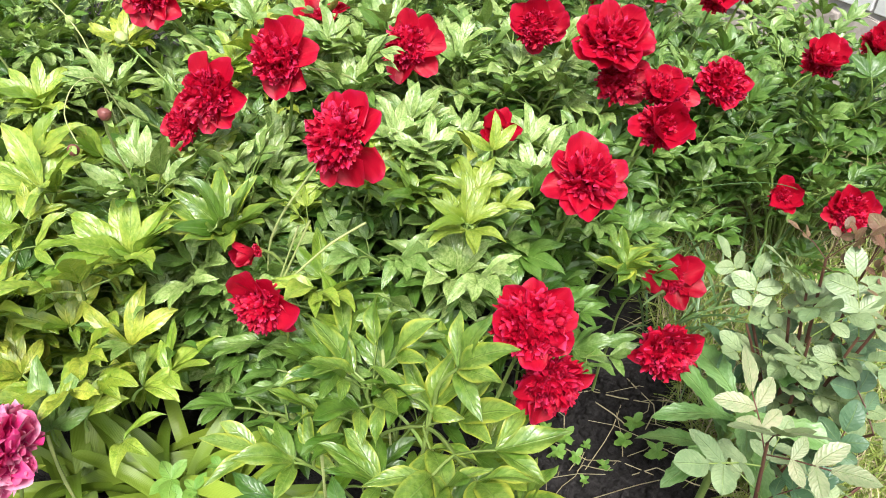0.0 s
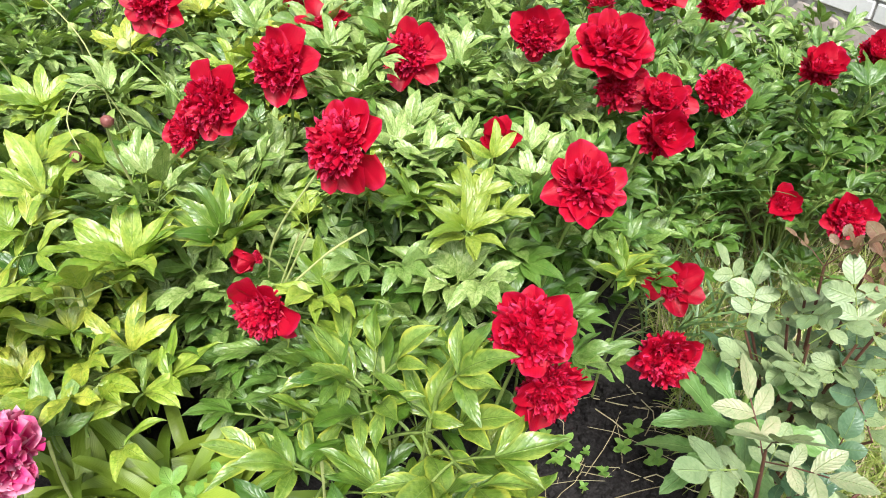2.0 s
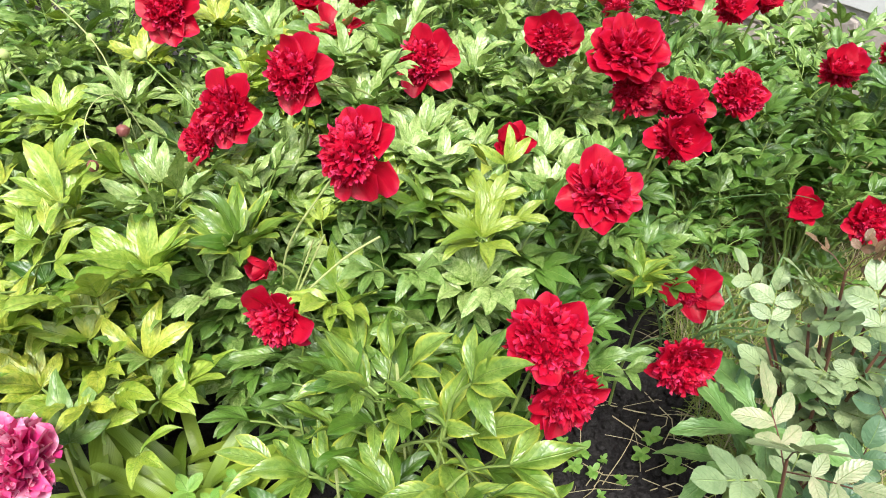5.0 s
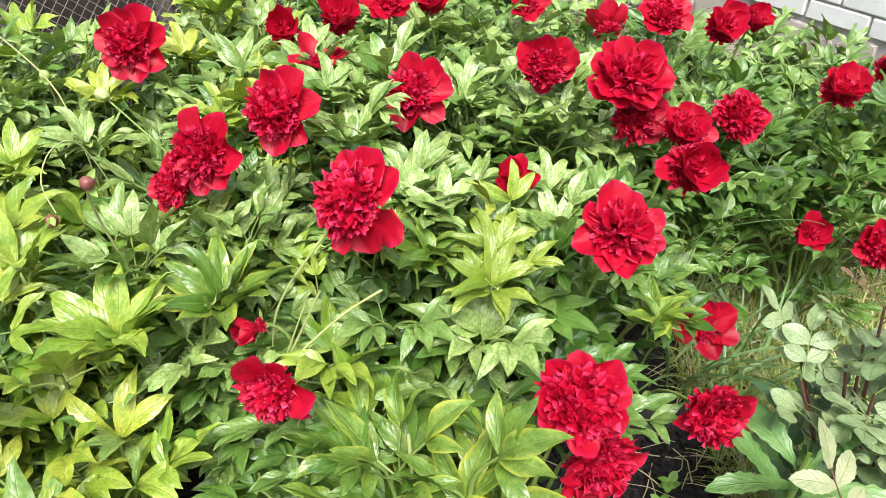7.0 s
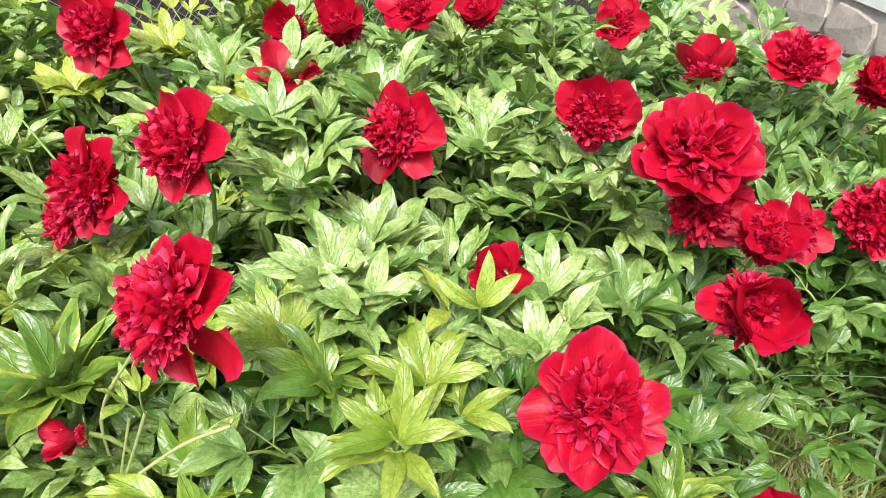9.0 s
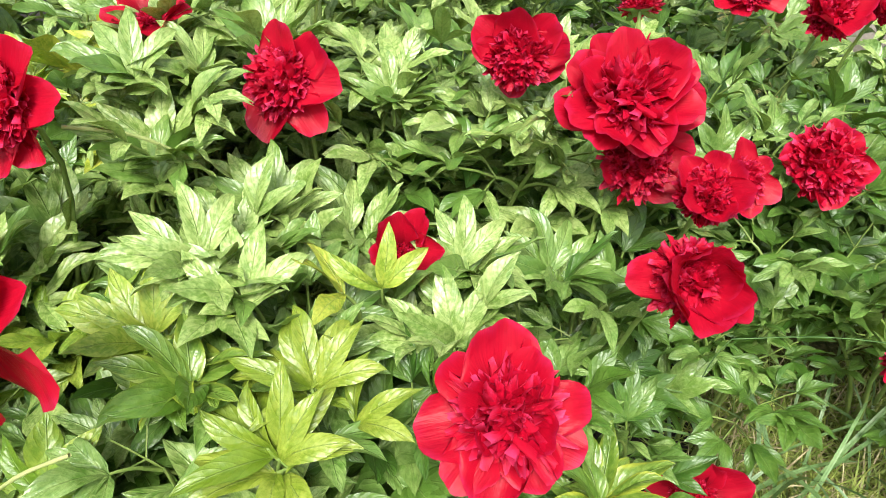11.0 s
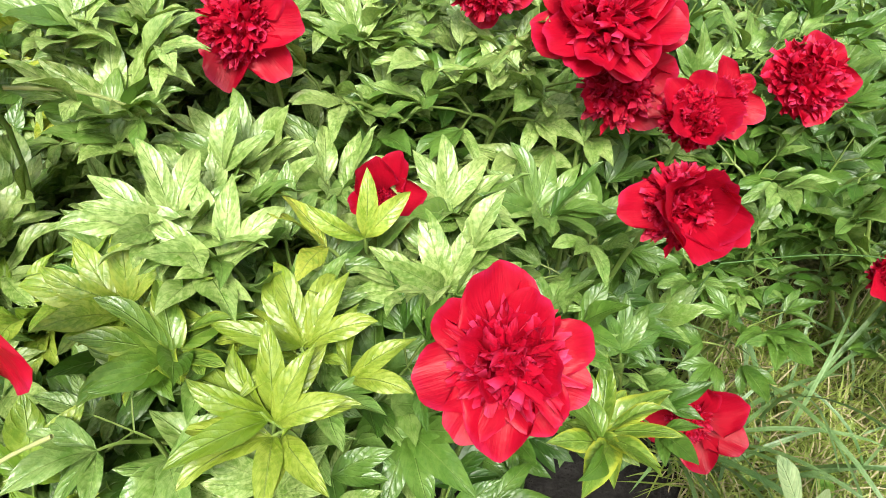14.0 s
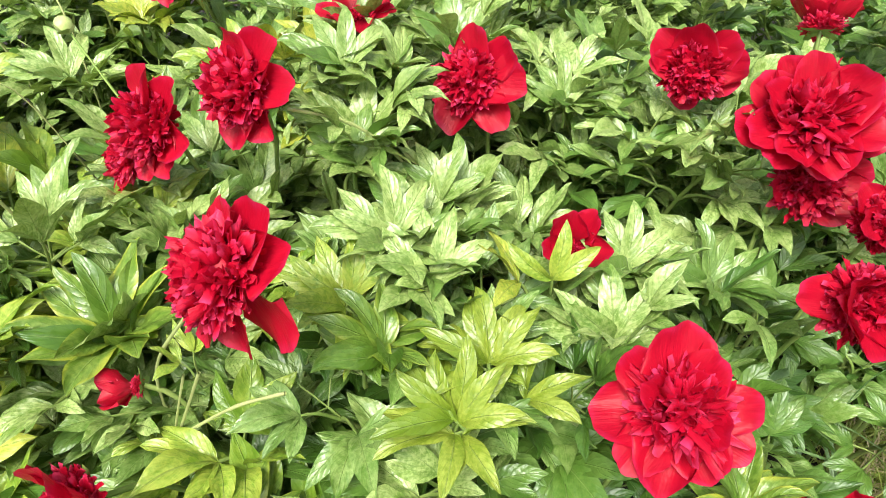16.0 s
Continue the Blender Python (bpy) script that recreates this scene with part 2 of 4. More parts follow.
BOARD = plain_material("board_dark_wood", (0.022, 0.016, 0.013), (0.060, 0.045, 0.038), 6.0, 0.8, bump=0.5, dist=0.003)
MORTAR = plain_material("mortar_grey", (0.32, 0.30, 0.28), (0.50, 0.47, 0.44), 14.0, 0.9, bump=0.8, dist=0.01)
BRICK = plain_material("brick_white", (0.72, 0.71, 0.69), (0.86, 0.85, 0.83), 11.0, 0.8, bump=0.35, dist=0.002)
STONE = plain_material("stone_grey_brown", (0.30, 0.25, 0.22), (0.56, 0.49, 0.44), 8.0, 0.8, bump=0.7, dist=0.006)


def soil_material():
    t = Tree("soil_and_turf")
    p = t.place()
    n1, n2, n3 = t.noise(p, 9.0, 6.0), t.noise(p, 70.0, 6.0, 0.7), t.noise(p, 1.3, 3.0)
    soil = t.mix(t.ramp(t.maths("ADD", t.maths("MULTIPLY", n1, 0.5), t.maths("MULTIPLY", n2, 0.5)), 0.32, 0.68), (0.013, 0.011, 0.011), (0.062, 0.054, 0.053))
    turf = t.mix(t.ramp(n2, 0.35, 0.7), (0.07, 0.09, 0.02), (0.26, 0.23, 0.09))
    sep = t.n.new("ShaderNodeSeparateXYZ")
    t.l.new(p, sep.inputs[0])
    edge = t.maths("ADD", sep.outputs[0], t.maths("MULTIPLY_ADD", n1, 0.3, -0.15))
    t.set(color=t.mix(t.ramp(edge, 0.58, 0.75), soil, turf), rough=0.9, spec=0.25)
    t.bump(t.maths("ADD", n1, n2), 1.0, 0.022)
    return t.mat


SOIL = soil_material()


# ---- mesh helpers ----
class Geo:
    """Gathers sheets and tubes into one mesh."""

    def __init__(self):
        self.v, self.f, self.uv, self.m = [], [], [], []

    def sheet(self, pts, mat=0, m=None):
        """pts: array (nu, nv, 3); nu runs along, nv across."""
        pts = np.asarray(pts, float)
        nu, nv, _ = pts.shape
        if m is not None:
            a = np.array(m)
            pts = pts @ a[:3, :3].T + a[:3, 3]
        o = len(self.v)
        self.v.extend(map(tuple, pts.reshape(-1, 3)))
        for i in range(nu - 1):
            for j in range(nv - 1):
                a, b = o + i * nv + j, o + i * nv + j + 1
                self.f.append((a, b, b + nv, a + nv))
                self.m.append(mat)
                u0, u1, w0, w1 = j / (nv - 1), (j + 1) / (nv - 1), i / (nu - 1), (i + 1) / (nu - 1)
                self.uv.extend(((u0, w0), (u1, w0), (u1, w1), (u0, w1)))
        return self

    def tube(self, path, radii, sides=5, mat=0):
        path = np.asarray(path, float)
        radii = np.broadcast_to(np.asarray(radii, float), (len(path),))
        tang = np.gradient(path, axis=0)
        tang /= np.linalg.norm(tang, axis=1)[:, None] + 1e-9
        ref = np.array((0.31, 0.87, 0.38))
        rings = []
        for p, d, r in zip(path, tang, radii):
            s = np.cross(d, ref)
            s /= np.linalg.norm(s) + 1e-9
            w = np.cross(d, s)
            rings.append([p + r * (s * math.cos(k * 2 * math.pi / sides) + w * math.sin(k * 2 * math.pi / sides)) for k in range(sides + 1)])
        return self.sheet(rings, mat)

    def mesh(self, name, mats, smooth=True):
        me = bpy.data.meshes.new(name)
        me.from_pydata(self.v, [], self.f)
        uv = me.uv_layers.new(name="UVMap")
        uv.data.foreach_set("uv", np.array(self.uv, float).ravel())
        for x in mats:
            me.materials.append(x)
        me.polygons.foreach_set("material_index", self.m)
        me.polygons.foreach_set("use_smooth", [smooth] * len(self.f))
        me.update()
        return me


def part(name, mesh, parent, m=None, label=""):
    ob = new(name, mesh)
    ob.parent = parent
    if m is not None:
        ob.matrix_basis = m
    return tagged(ob, label)


def thing(name, where, label, category, group="", kind=""):
    ob = new(name)
    ob.empty_display_size = 0.1
    ob.location = where
    return tagged(ob, label, category, group, kind)


def bezier(a, b, c, d, n):
    t = np.linspace(0, 1, n)[:, None]
    a, b, c, d = (np.array(p, float) for p in (a, b, c, d))
    return (1 - t) ** 3 * a + 3 * t * (1 - t) ** 2 * b + 3 * t * t * (1 - t) * c + t ** 3 * d


def blade(rng, length, width, pitch=15.0, droop=45.0, fold=0.35, wave=0.05, peak=0.42, nu=9, nv=5, teeth=0.0, base_width=0.08, tip=1.0):
    """A leaf blade along +x, its face up: lance-shaped, folded at the midrib, arching over."""
    u = np.linspace(0, 1, nu)
    w = np.sin(np.pi * u ** (0.693 / -math.log(peak))) ** 0.82 + 1e-6
    w = w / w.max()
    w = np.maximum(w, base_width * (u < 0.5)) ** tip
    w[-1] = 0.02
    ang = np.radians(pitch - droop * u ** 1.3)
    du = length / (nu - 1)
    x = np.concatenate(([0], np.cumsum(np.cos(ang[:-1]) * du)))
    z = np.concatenate(([0], np.cumsum(np.sin(ang[:-1]) * du)))
    v = np.linspace(-1, 1, nv)
    bend = rng.uniform(-0.16, 0.16) * length
    ph1, ph2 = rng.uniform(0, 6.3), rng.uniform(0, 6.3)
    twist = rng.uniform(-0.6, 0.6)
    pts = np.zeros((nu, nv, 3))
    for i in range(nu):
        half = w[i] * width / 2
        if teeth and 0 < i < nu - 1:
            half *= 1 + teeth * (1 if i % 2 else -1)
        for j, s in enumerate(v):
            side = s * half
            up = (1.55 * abs(s) - 0.75 * s * s) * half * fold + wave * width * math.sin(u[i] * 9 + (ph1 if s > 0 else ph2)) * abs(s) ** 2 * (w[i] > 0.1)
            up += side * twist * u[i]
            pts[i, j] = (x[i] - math.sin(ang[i]) * up, side + bend * u[i] ** 2, z[i] + math.cos(ang[i]) * up)
    return pts


def turn(rz=0.0, ry=0.0, rx=0.0, at=(0, 0, 0)):
    return Matrix.Translation(at) @ Matrix.Rotation(radians(rz), 4, "Z") @ Matrix.Rotation(radians(ry), 4, "Y") @ Matrix.Rotation(radians(rx), 4, "X")


# ---- peony leaves: three leaflets, five, or three times three, each in a few shapes ----
def compound_leaf(kind, colour, seed, petiole):
    rng = random.Random(seed)
    g = Geo()
    rise = rng.uniform(0.35, 0.55)
    end = np.array((petiole * 0.9, 0, petiole * rise))
    g.tube(bezier((0, 0, 0), (petiole * 0.3, 0, petiole * rise * 0.7), (petiole * 0.6, 0, petiole * rise), end, 5), np.linspace(0.0032, 0.0022, 5), 4, 1)

    def leaflet(at, yaw, size, w=None):
        L = size * rng.uniform(0.88, 1.12)
        W = (w or 0.325) * L * rng.uniform(0.86, 1.16)
        pts = blade(rng, L, W, rng.uniform(5, 36), rng.uniform(12, 70), rng.uniform(0.15, 0.60), rng.uniform(0.06, 0.17), rng.uniform(0.42, 0.52), 11, 7, base_width=0.05, tip=1.12)
        g.sheet(pts, 0, turn(yaw + rng.uniform(-7, 7), 0, rng.uniform(-18, 18) + (0.25 * yaw if abs(yaw) < 100 else 0), at))

    def group(at, yaw, size, spread):
        leaflet(at, yaw, size)
        for s in (-1, 1):
            leaflet(at, yaw + s * spread * rng.uniform(0.85, 1.15), size * rng.uniform(0.72, 0.92), 0.31)

    if kind == 3:
        group(end, 0, 0.094, 46)
    elif kind == 5:
        leaflet(end, 0, 0.094)
        for s in (-1, 1):
            leaflet(end, s * 34, 0.088)
            leaflet(end, s * 74, 0.072)
    else:
        tip = end + (0.052, 0, 0.016)
        g.tube([end, (end + tip) / 2 + (0, 0, 0.003), tip], 0.0018, 4, 1)
        group(tip, 0, 0.085, 40)
        for s in (-1, 1):
            a = radians(s * rng.uniform(52, 64))
            q = end + np.array((math.cos(a), math.sin(a), 0.25)) * 0.042
            g.tube([end, (end + q) / 2 + (0, 0, 0.002), q], 0.0016, 4, 1)
            group(q, math.degrees(a), 0.076, 42)
    return g.mesh("peony_leaf_%s" % colour, [LEAF[colour], STALK])


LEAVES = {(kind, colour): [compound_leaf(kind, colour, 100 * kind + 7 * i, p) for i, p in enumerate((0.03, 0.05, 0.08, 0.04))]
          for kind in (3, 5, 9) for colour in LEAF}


# ---- flowers ----
def guard_petal(seed, mat, L=0.063, W=0.060, curl=35.0):
    """A broad outer petal along +x, hollowed, with a wavy, here and there notched rim; curl: how far its end bends up."""
    rng = random.Random(seed)
    nu, nv = 11, 13
    pts = np.zeros((nu, nv, 3))
    ph, notch, off = rng.uniform(0, 6.3), rng.uniform(0.0, 0.05), rng.uniform(-0.4, 0.4)
    skew, hollow = rng.uniform(-0.12, 0.12), rng.uniform(0.35, 0.6)
    x = z = 0.0
    for i in range(nu):
        u = i / (nu - 1)
        a = radians(curl * (u - 0.4) - 30 * max(0.0, u - 0.75) * (seed % 3))
        if i:
            x, z = x + math.cos(a) * L / (nu - 1), z + math.sin(a) * L / (nu - 1)
        half = W / 2 * (0.16 + 0.84 * math.sin(math.pi / 2 * min(u / 0.72, 1)) ** 1.5)
        for j in range(nv):
            s = 2 * j / (nv - 1) - 1
            round_ = 0.56 * (1 - max(0.0, 1 - abs(s) ** 2.1) ** 0.5)
            back = (round_ + notch * math.exp(-((s - off) * 4.5) ** 2) + 0.016 * math.sin(8 * s + ph)) * L * u ** 2.0
            up = hollow * half * s * s + L * u ** 2.5 * (0.065 * math.sin(3.6 * s + ph) + 0.022 * math.sin(9 * s - ph))
            pts[i, j] = (x - back * math.cos(a) - math.sin(a) * up, s * half + skew * L * u * u, z - back * math.sin(a) + math.cos(a) * up)
    return Geo().sheet(pts).mesh("guard_petal", [mat])


def tuft_mesh(seed, mat, n=150, R=0.040, flat=0.95, top=112.0, broad=0.5, deep=0.50):
    """The crowded dome of small crinkled petals in the middle of the flower, set on a dark core."""
    rng = random.Random(seed)
    g = Geo()
    core = R * deep * 1.12
    g.sheet([[(core * math.sin(p) * math.cos(a), core * math.sin(p) * math.sin(a), core * math.cos(p) * flat) for a in np.linspace(0, 2 * math.pi, 13)] for p in np.linspace(0.01, 2.2, 7)])
    for k in range(n):
        f = (k + 0.5) / n
        polar = math.acos(1 - f * (1 - math.cos(radians(top))))
        az = k * 2.39996 + rng.uniform(-0.35, 0.35)
        L = R * (1 - deep * 0.8) * rng.uniform(0.62, 1.12) * (1.25 if rng.random() < 0.15 else 1.0)
        W = R * broad * rng.uniform(0.6, 1.35)
        ph, cur, lean = rng.uniform(0, 6.3), rng.uniform(-0.75, 0.30), rng.uniform(-0.5, 0.5)
        nu, nv = 6, 5
        pts = np.zeros((nu, nv, 3))
        for i in range(nu):
            u = i / (nu - 1)
            half = W / 2 * (0.40 + 0.62 * math.sin(math.pi / 2 * min(1.0, u / 0.65))) * (1 - 0.22 * max(0.0, u - 0.65) / 0.35)
            for j in range(nv):
                q = 2 * j / (nv - 1) - 1
                tip = 0.30 * q ** 4 + 0.06 * math.sin(5.0 * q + ph)
                pts[i, j] = (cur * L * u ** 2 - 0.40 * half * q * q + 0.26 * W * u * u * math.sin(4.2 * q + ph), q * half + lean * L * 0.35 * u * u, L * u * (1 - tip * u))
        m = turn(math.degrees(az), math.degrees(polar) + rng.uniform(-10, 10), 0) @ Matrix.Translation((0, 0, R * deep * rng.uniform(0.72, 0.95))) @ Matrix.Rotation(rng.uniform(-0.95, 0.95), 4, "Z") @ Matrix.Rotation(rng.uniform(-0.35, 0.25), 4, "Y")
        g.sheet(pts, 0, Matrix.Diagonal((1, 1, flat, 1)) @ m)
    return g.mesh("petal_tuft", [mat])


def sepal_mesh(seed):
    rng = random.Random(seed)
    return Geo().sheet(blade(rng, 0.045, 0.018, -20, -40, 0.5, 0.05, 0.4, 6, 3)).mesh("sepal", [SEPAL])


TUFTS = [tuft_mesh(11 + i, TUFT, broad=(0.24, 0.27, 0.32, 0.25)[i], deep=(0.58, 0.55, 0.48, 0.56)[i], n=(430, 360, 280, 400)[i], flat=(0.85, 0.8, 0.8, 0.9)[i]) for i in range(4)]
TUFT_LOOSE = tuft_mesh(17, TUFT, 200, 0.050, 0.75, 86.0, 0.21, 0.24)
TUFT_PINK = tuft_mesh(31, PETAL_PINK, 260, 0.050, 1.0, 118.0, 0.36)
GUARDS = [guard_petal(41 + i, PETAL, curl=(30, 44, 58, 36, 52, 22)[i], W=(0.048, 0.055, 0.060, 0.051, 0.046, 0.057)[i]) for i in range(6)]
GUARDS_PINK = [guard_petal(71 + i, PETAL_PINK, curl=25) for i in range(3)]
SEPALS = [sepal_mesh(81 + i) for i in range(2)]


# ---- the bed: peony plants, each a dome of stems ----
PLANTS = {}


def peony_plant(key, x, y, radius, height, label, mix, leaf=1.0, dense=5.0, flat=3.0, shade=0.7):
    """A clump: stems fan out of one crown; each carries leaves that crowd towards its end. mix: shares of leaf colours;
    shade: chance that a low leaf is coloured dark in place of real shade.
    """
    rng = random.Random(key)
    plant = thing("peony_plant", (x, y, 0), label, "peony", "peonies in the bed")
    PLANTS[key] = (plant, x, y, radius, height)
    n = int(0.85 * dense * (radius / 0.125) ** 2)
    colours, weights = list(mix), list(mix.values())
    for k in range(n):
        r = radius * math.sqrt((k + 0.5) / n)
        a = k * 2.39996 + rng.uniform(-0.35, 0.35)
        tx, ty = r * math.cos(a), r * math.sin(a)
        tz = height * (1 - 0.45 * (r / radius) ** flat) * rng.uniform(0.86, 1.0) - 0.03
        base = (0.18 * tx, 0.18 * ty, -0.02)
        path = bezier(base, (0.22 * tx, 0.22 * ty, tz * 0.55), (0.75 * tx, 0.75 * ty, tz * 0.9), (tx, ty, tz), 9)
        part("stem", Geo().tube(path, np.linspace(0.0045, 0.0028, 9), 5).mesh("peony_stem", [STALK]), plant)
        stem_colour = rng.choices(colours, weights)[0]
        count = rng.choice((7, 8, 8)) if dense > 4 else rng.choice((6, 7))
        for i in range(count):
            s = 0.52 + 0.48 * i / (count - 1)
            p = path[min(8, int(round(s * 8)))]
            low = i < count - 3
            # low leaves take the dark tone: painted shade for the gaps
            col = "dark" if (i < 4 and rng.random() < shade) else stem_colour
            kind = rng.choice((9, 9, 5)) if low else rng.choice((5, 3, 9, 5))
            away = math.degrees(math.atan2(ty, tx)) if i >= count - 1 and r > 0.5 * radius else i * 137.5 + k * 51
            tilt = rng.uniform(-5, 20) if low else rng.uniform(12, 52)
            size = leaf * rng.uniform(0.80, 1.15) * (1.0 if low else 0.94)
            m = Matrix.Translation(p) @ turn(away + rng.uniform(-25, 25), -tilt, rng.uniform(-12, 12)) @ Matrix.Scale(size, 4)
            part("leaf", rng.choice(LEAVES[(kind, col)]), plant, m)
    return plant


def nearest(x, y):
    return min(PLANTS.values(), key=lambda q: math.hypot(x - q[1], y - q[2]) / q[3])


def leaf_at(x, y, z, kind, colour, az, tilt, size=1.0, roll=0.0, shape=0):
    """One leaf whose stalk starts at a given place; az: the way it points, tilt: how steeply it rises."""
    plant, px, py, _, _ = nearest(x, y)
    return part("leaf", LEAVES[(kind, colour)][shape], plant, Matrix.Translation((x - px, y - py, z)) @ turn(az, -tilt, roll) @ Matrix.Scale(size, 4))


def spray(x, y, z, kind, colour, az, tilt, size=1.0):
    """One leaf on a short stalk whose leaflets part at a given place."""
    m = turn(az, -tilt, 0)
    at = Vector((x, y, z)) - m.to_3x3() @ Vector((0.027, 0.0, 0.013)) * size
    return leaf_at(at.x, at.y, at.z, kind, colour, az, tilt, size)


def flower_stem(plant, px, py, back, axis, thick=0.0032, mat=None, root=None):
    """A stalk from the plant's crown to the back of a flower or bud."""
    far = min(1.0, max(0.0, (math.hypot(back.x - px, back.y - py) - 0.12) / 0.15))
    ox, oy = px + (0.3 + 0.40 * far) * (back.x - px), py + (0.3 + 0.40 * far) * (back.y - py)
    if root:
        ox, oy = root
    path = bezier((ox - px, oy - py, 0.05), (ox - px, oy - py, back.z * (0.85 if root else 0.6)), tuple(back - Vector(axis) * (0.06 if root else 0.13) - Vector((px, py, 0)) - Vector((0, 0, 0.05))),
                  tuple(back - Vector((px, py, 0))), 10)
    part("flower_stem", Geo().tube(path, thick, 6).mesh("flower_stem", [mat or STALK]), plant)


def facing(axis, spin=0.0):
    q = Vector(axis).normalized().to_track_quat("Z", "Y").to_matrix().to_4x4()
    return q @ Matrix.Rotation(radians(spin), 4, "Z")


def ring(n, lift, size=1.0, first=90.0, vary=8.0, seed=1):
    """n guard petals evenly round the flower: angle (0 right, 90 up, seen from in front), lift, size."""
    rng = random.Random(seed)
    return [(first + 360 * k / n + rng.uniform(-9, 9), lift + rng.uniform(-vary, vary), size * rng.uniform(0.88, 1.12)) for k in range(n)]


TUFT_CORAL = tuft_mesh(33, PETAL_CORAL, 90, 0.036)
GUARDS_CORAL = [guard_petal(91 + i, PETAL_CORAL, curl=40) for i in range(3)]


def flower(x, y, z, axis=(0, -0.55, 0.8), size=1.0, petals=None, tuft=1.0, seed=1, label="open crimson peony bloom with a ruffled middle", pink=False, root=None, loose=False):
    """One bloom at its middle, facing along axis: guard petals round a tuft."""
    rng = random.Random(seed * 17 + 3)
    plant, px, py, _, _ = nearest(x, y)
    ax = Vector(axis).normalized()
    at = Vector((x, y, z)) - ax * 0.020 * size
    m = Matrix.Translation(at - Vector((px, py, 0))) @ facing(axis) @ Matrix.Scale(size * tuft, 4)
    f = part("flower", TUFT_CORAL if pink == 2 else TUFT_PINK if pink else TUFT_LOOSE if loose else TUFTS[seed % 4], plant, m, label)
    for k, (angle, lift, scale) in enumerate(petals if petals is not None else ring(8, 14, seed=seed)):
        mesh = GUARDS_CORAL[k % 3] if pink == 2 else GUARDS_PINK[k % 3] if pink else GUARDS[(k + seed) % 6]
        part("petal", mesh, f, turn(angle, -lift, rng.uniform(-12, 12), (0, 0, -0.005 * (k % 2) / tuft)) @ turn(0, 0, 0, (0.009 / tuft, 0, 0)) @ Matrix.Scale(scale / tuft, 4))
    for k in range(4):
        part("sepal", SEPALS[k % 2], f, turn(90 * k + 30, 0, 0, (0, 0, -0.008)) @ Matrix.Scale(0.9 / tuft, 4))
    if root is not False:
        flower_stem(plant, px, py, at - ax * 0.004, ax, root=root)
    return f


def stalk(pts, r=0.0026, mat=None):
    """A bare stalk through the given places, with a node or two."""
    plant, px, py, _, _ = nearest(pts[0][0], pts[0][1])
    p = [np.array(q) - (px, py, 0) for q in pts]
    path = np.concatenate([np.linspace(p[i], p[i + 1], 5)[:-1] for i in range(len(p) - 1)] + [[p[-1]]])
    for _ in range(3):
        path[1:-1] = (path[:-2] + 2 * path[1:-1] + path[2:]) / 4
    rad = 0.60 * r * (1 + 0.15 * np.sin(np.arange(len(path)) * 2.1))
    return part("stem", Geo().tube(path, rad, 6).mesh("bare_stalk", [mat or STALK_PALE]), plant)


def bud(x, y, z, axis=(0, -0.2, 1), size=0.011, green=False, seed=1, stem=True):
    """A closed round bud with sepals about it."""
    plant, px, py, _, _ = nearest(x, y)
    ax = Vector(axis).normalized()
    n, rows = 9, 7
    pts = np.array([[(size * math.sin(math.pi * (i + 0.02) / (rows - 0.96)) * (1 + 0.06 * math.cos(5 * a)) * math.cos(a),
                      size * math.sin(math.pi * (i + 0.02) / (rows - 0.96)) * (1 + 0.06 * math.cos(5 * a)) * math.sin(a),
                      -size * 1.08 * math.cos(math.pi * (i + 0.02) / (rows - 0.96))) for a in np.linspace(0, 2 * math.pi, n)] for i in range(rows)])
    b = part("bud", Geo().sheet(pts).mesh("bud", [BUD_GREEN if green else BUD_SKIN]), plant,
             Matrix.Translation(Vector((x - px, y - py, z))) @ facing(axis), "round pale green bud" if green else "round maroon bud")
    for k in range(3):
        part("sepal", SEPALS[k % 2], b, turn(120 * k + seed * 40, -35, 0, (0, 0, -size)) @ Matrix.Scale(0.6, 4))
    if stem:
        flower_stem(plant, px, py, Vector((x, y, z)) - ax * size, ax, 0.0022, STALK_PALE)
    return b


# ---- ground ----
def ground_mesh():
    def axis(near, fine, far):
        inner = np.arange(near[0], near[1] + 1e-6, fine)
        out = np.geomspace(0.08, far, 22)
        return np.concatenate((near[0] - out[::-1], inner, near[1] + out))

    xs, ys = axis((-0.6, 1.2), 0.011, 400.0), axis((0.5, 1.4), 0.011, 400.0)
    pts = np.zeros((len(ys), len(xs), 3))
    for i, y in enumerate(ys):
        for j, x in enumerate(xs):
            near = max(0.0, 1 - max(abs(x - 0.4) - 1.2, abs(y - 1.0) - 0.7, 0) / 3)
            h = 0.0
            if near > 0:
                soil = 1.0 - min(1.0, max(0.0, (x - 0.55) / 0.15))
                h = near * (0.022 * noise.noise((x * 5, y * 5, 0)) + soil * (0.018 * noise.noise((x * 17, y * 17, 3)) + 0.016 * abs(noise.noise((x * 40, y * 40, 7)))))
            pts[i, j] = (x, y, h)
    return Geo().sheet(pts).mesh("ground", [SOIL])


tagged(new("ground", ground_mesh()), "dark crumbly garden soil passing into dry turf", "ground", kind="structure")


# ---- the house wall: white bricks on a rubble plinth ----
WALL_A, WALL_B = Vector((0.02, 5.59, 0)), Vector((3.2, -0.39, 0))
along_wall = (WALL_B - WALL_A).normalized()
out_wall = Vector((along_wall.y, -along_wall.x, 0))
if out_wall.x > 0:
    out_wall = -out_wall
WALL_LEN, PLINTH, COURSE, TOP = (WALL_B - WALL_A).length, 0.365, 0.077, 2.6


def wall_matrix(s, out, z):
    """Stands at s metres along the wall, out metres proud of its face; x along, y into the wall."""
    m = Matrix((along_wall, -out_wall, Vector((0, 0, 1)))).transposed().to_4x4()
    m.translation = WALL_A + along_wall * s + out_wall * out + Vector((0, 0, z))
    return m


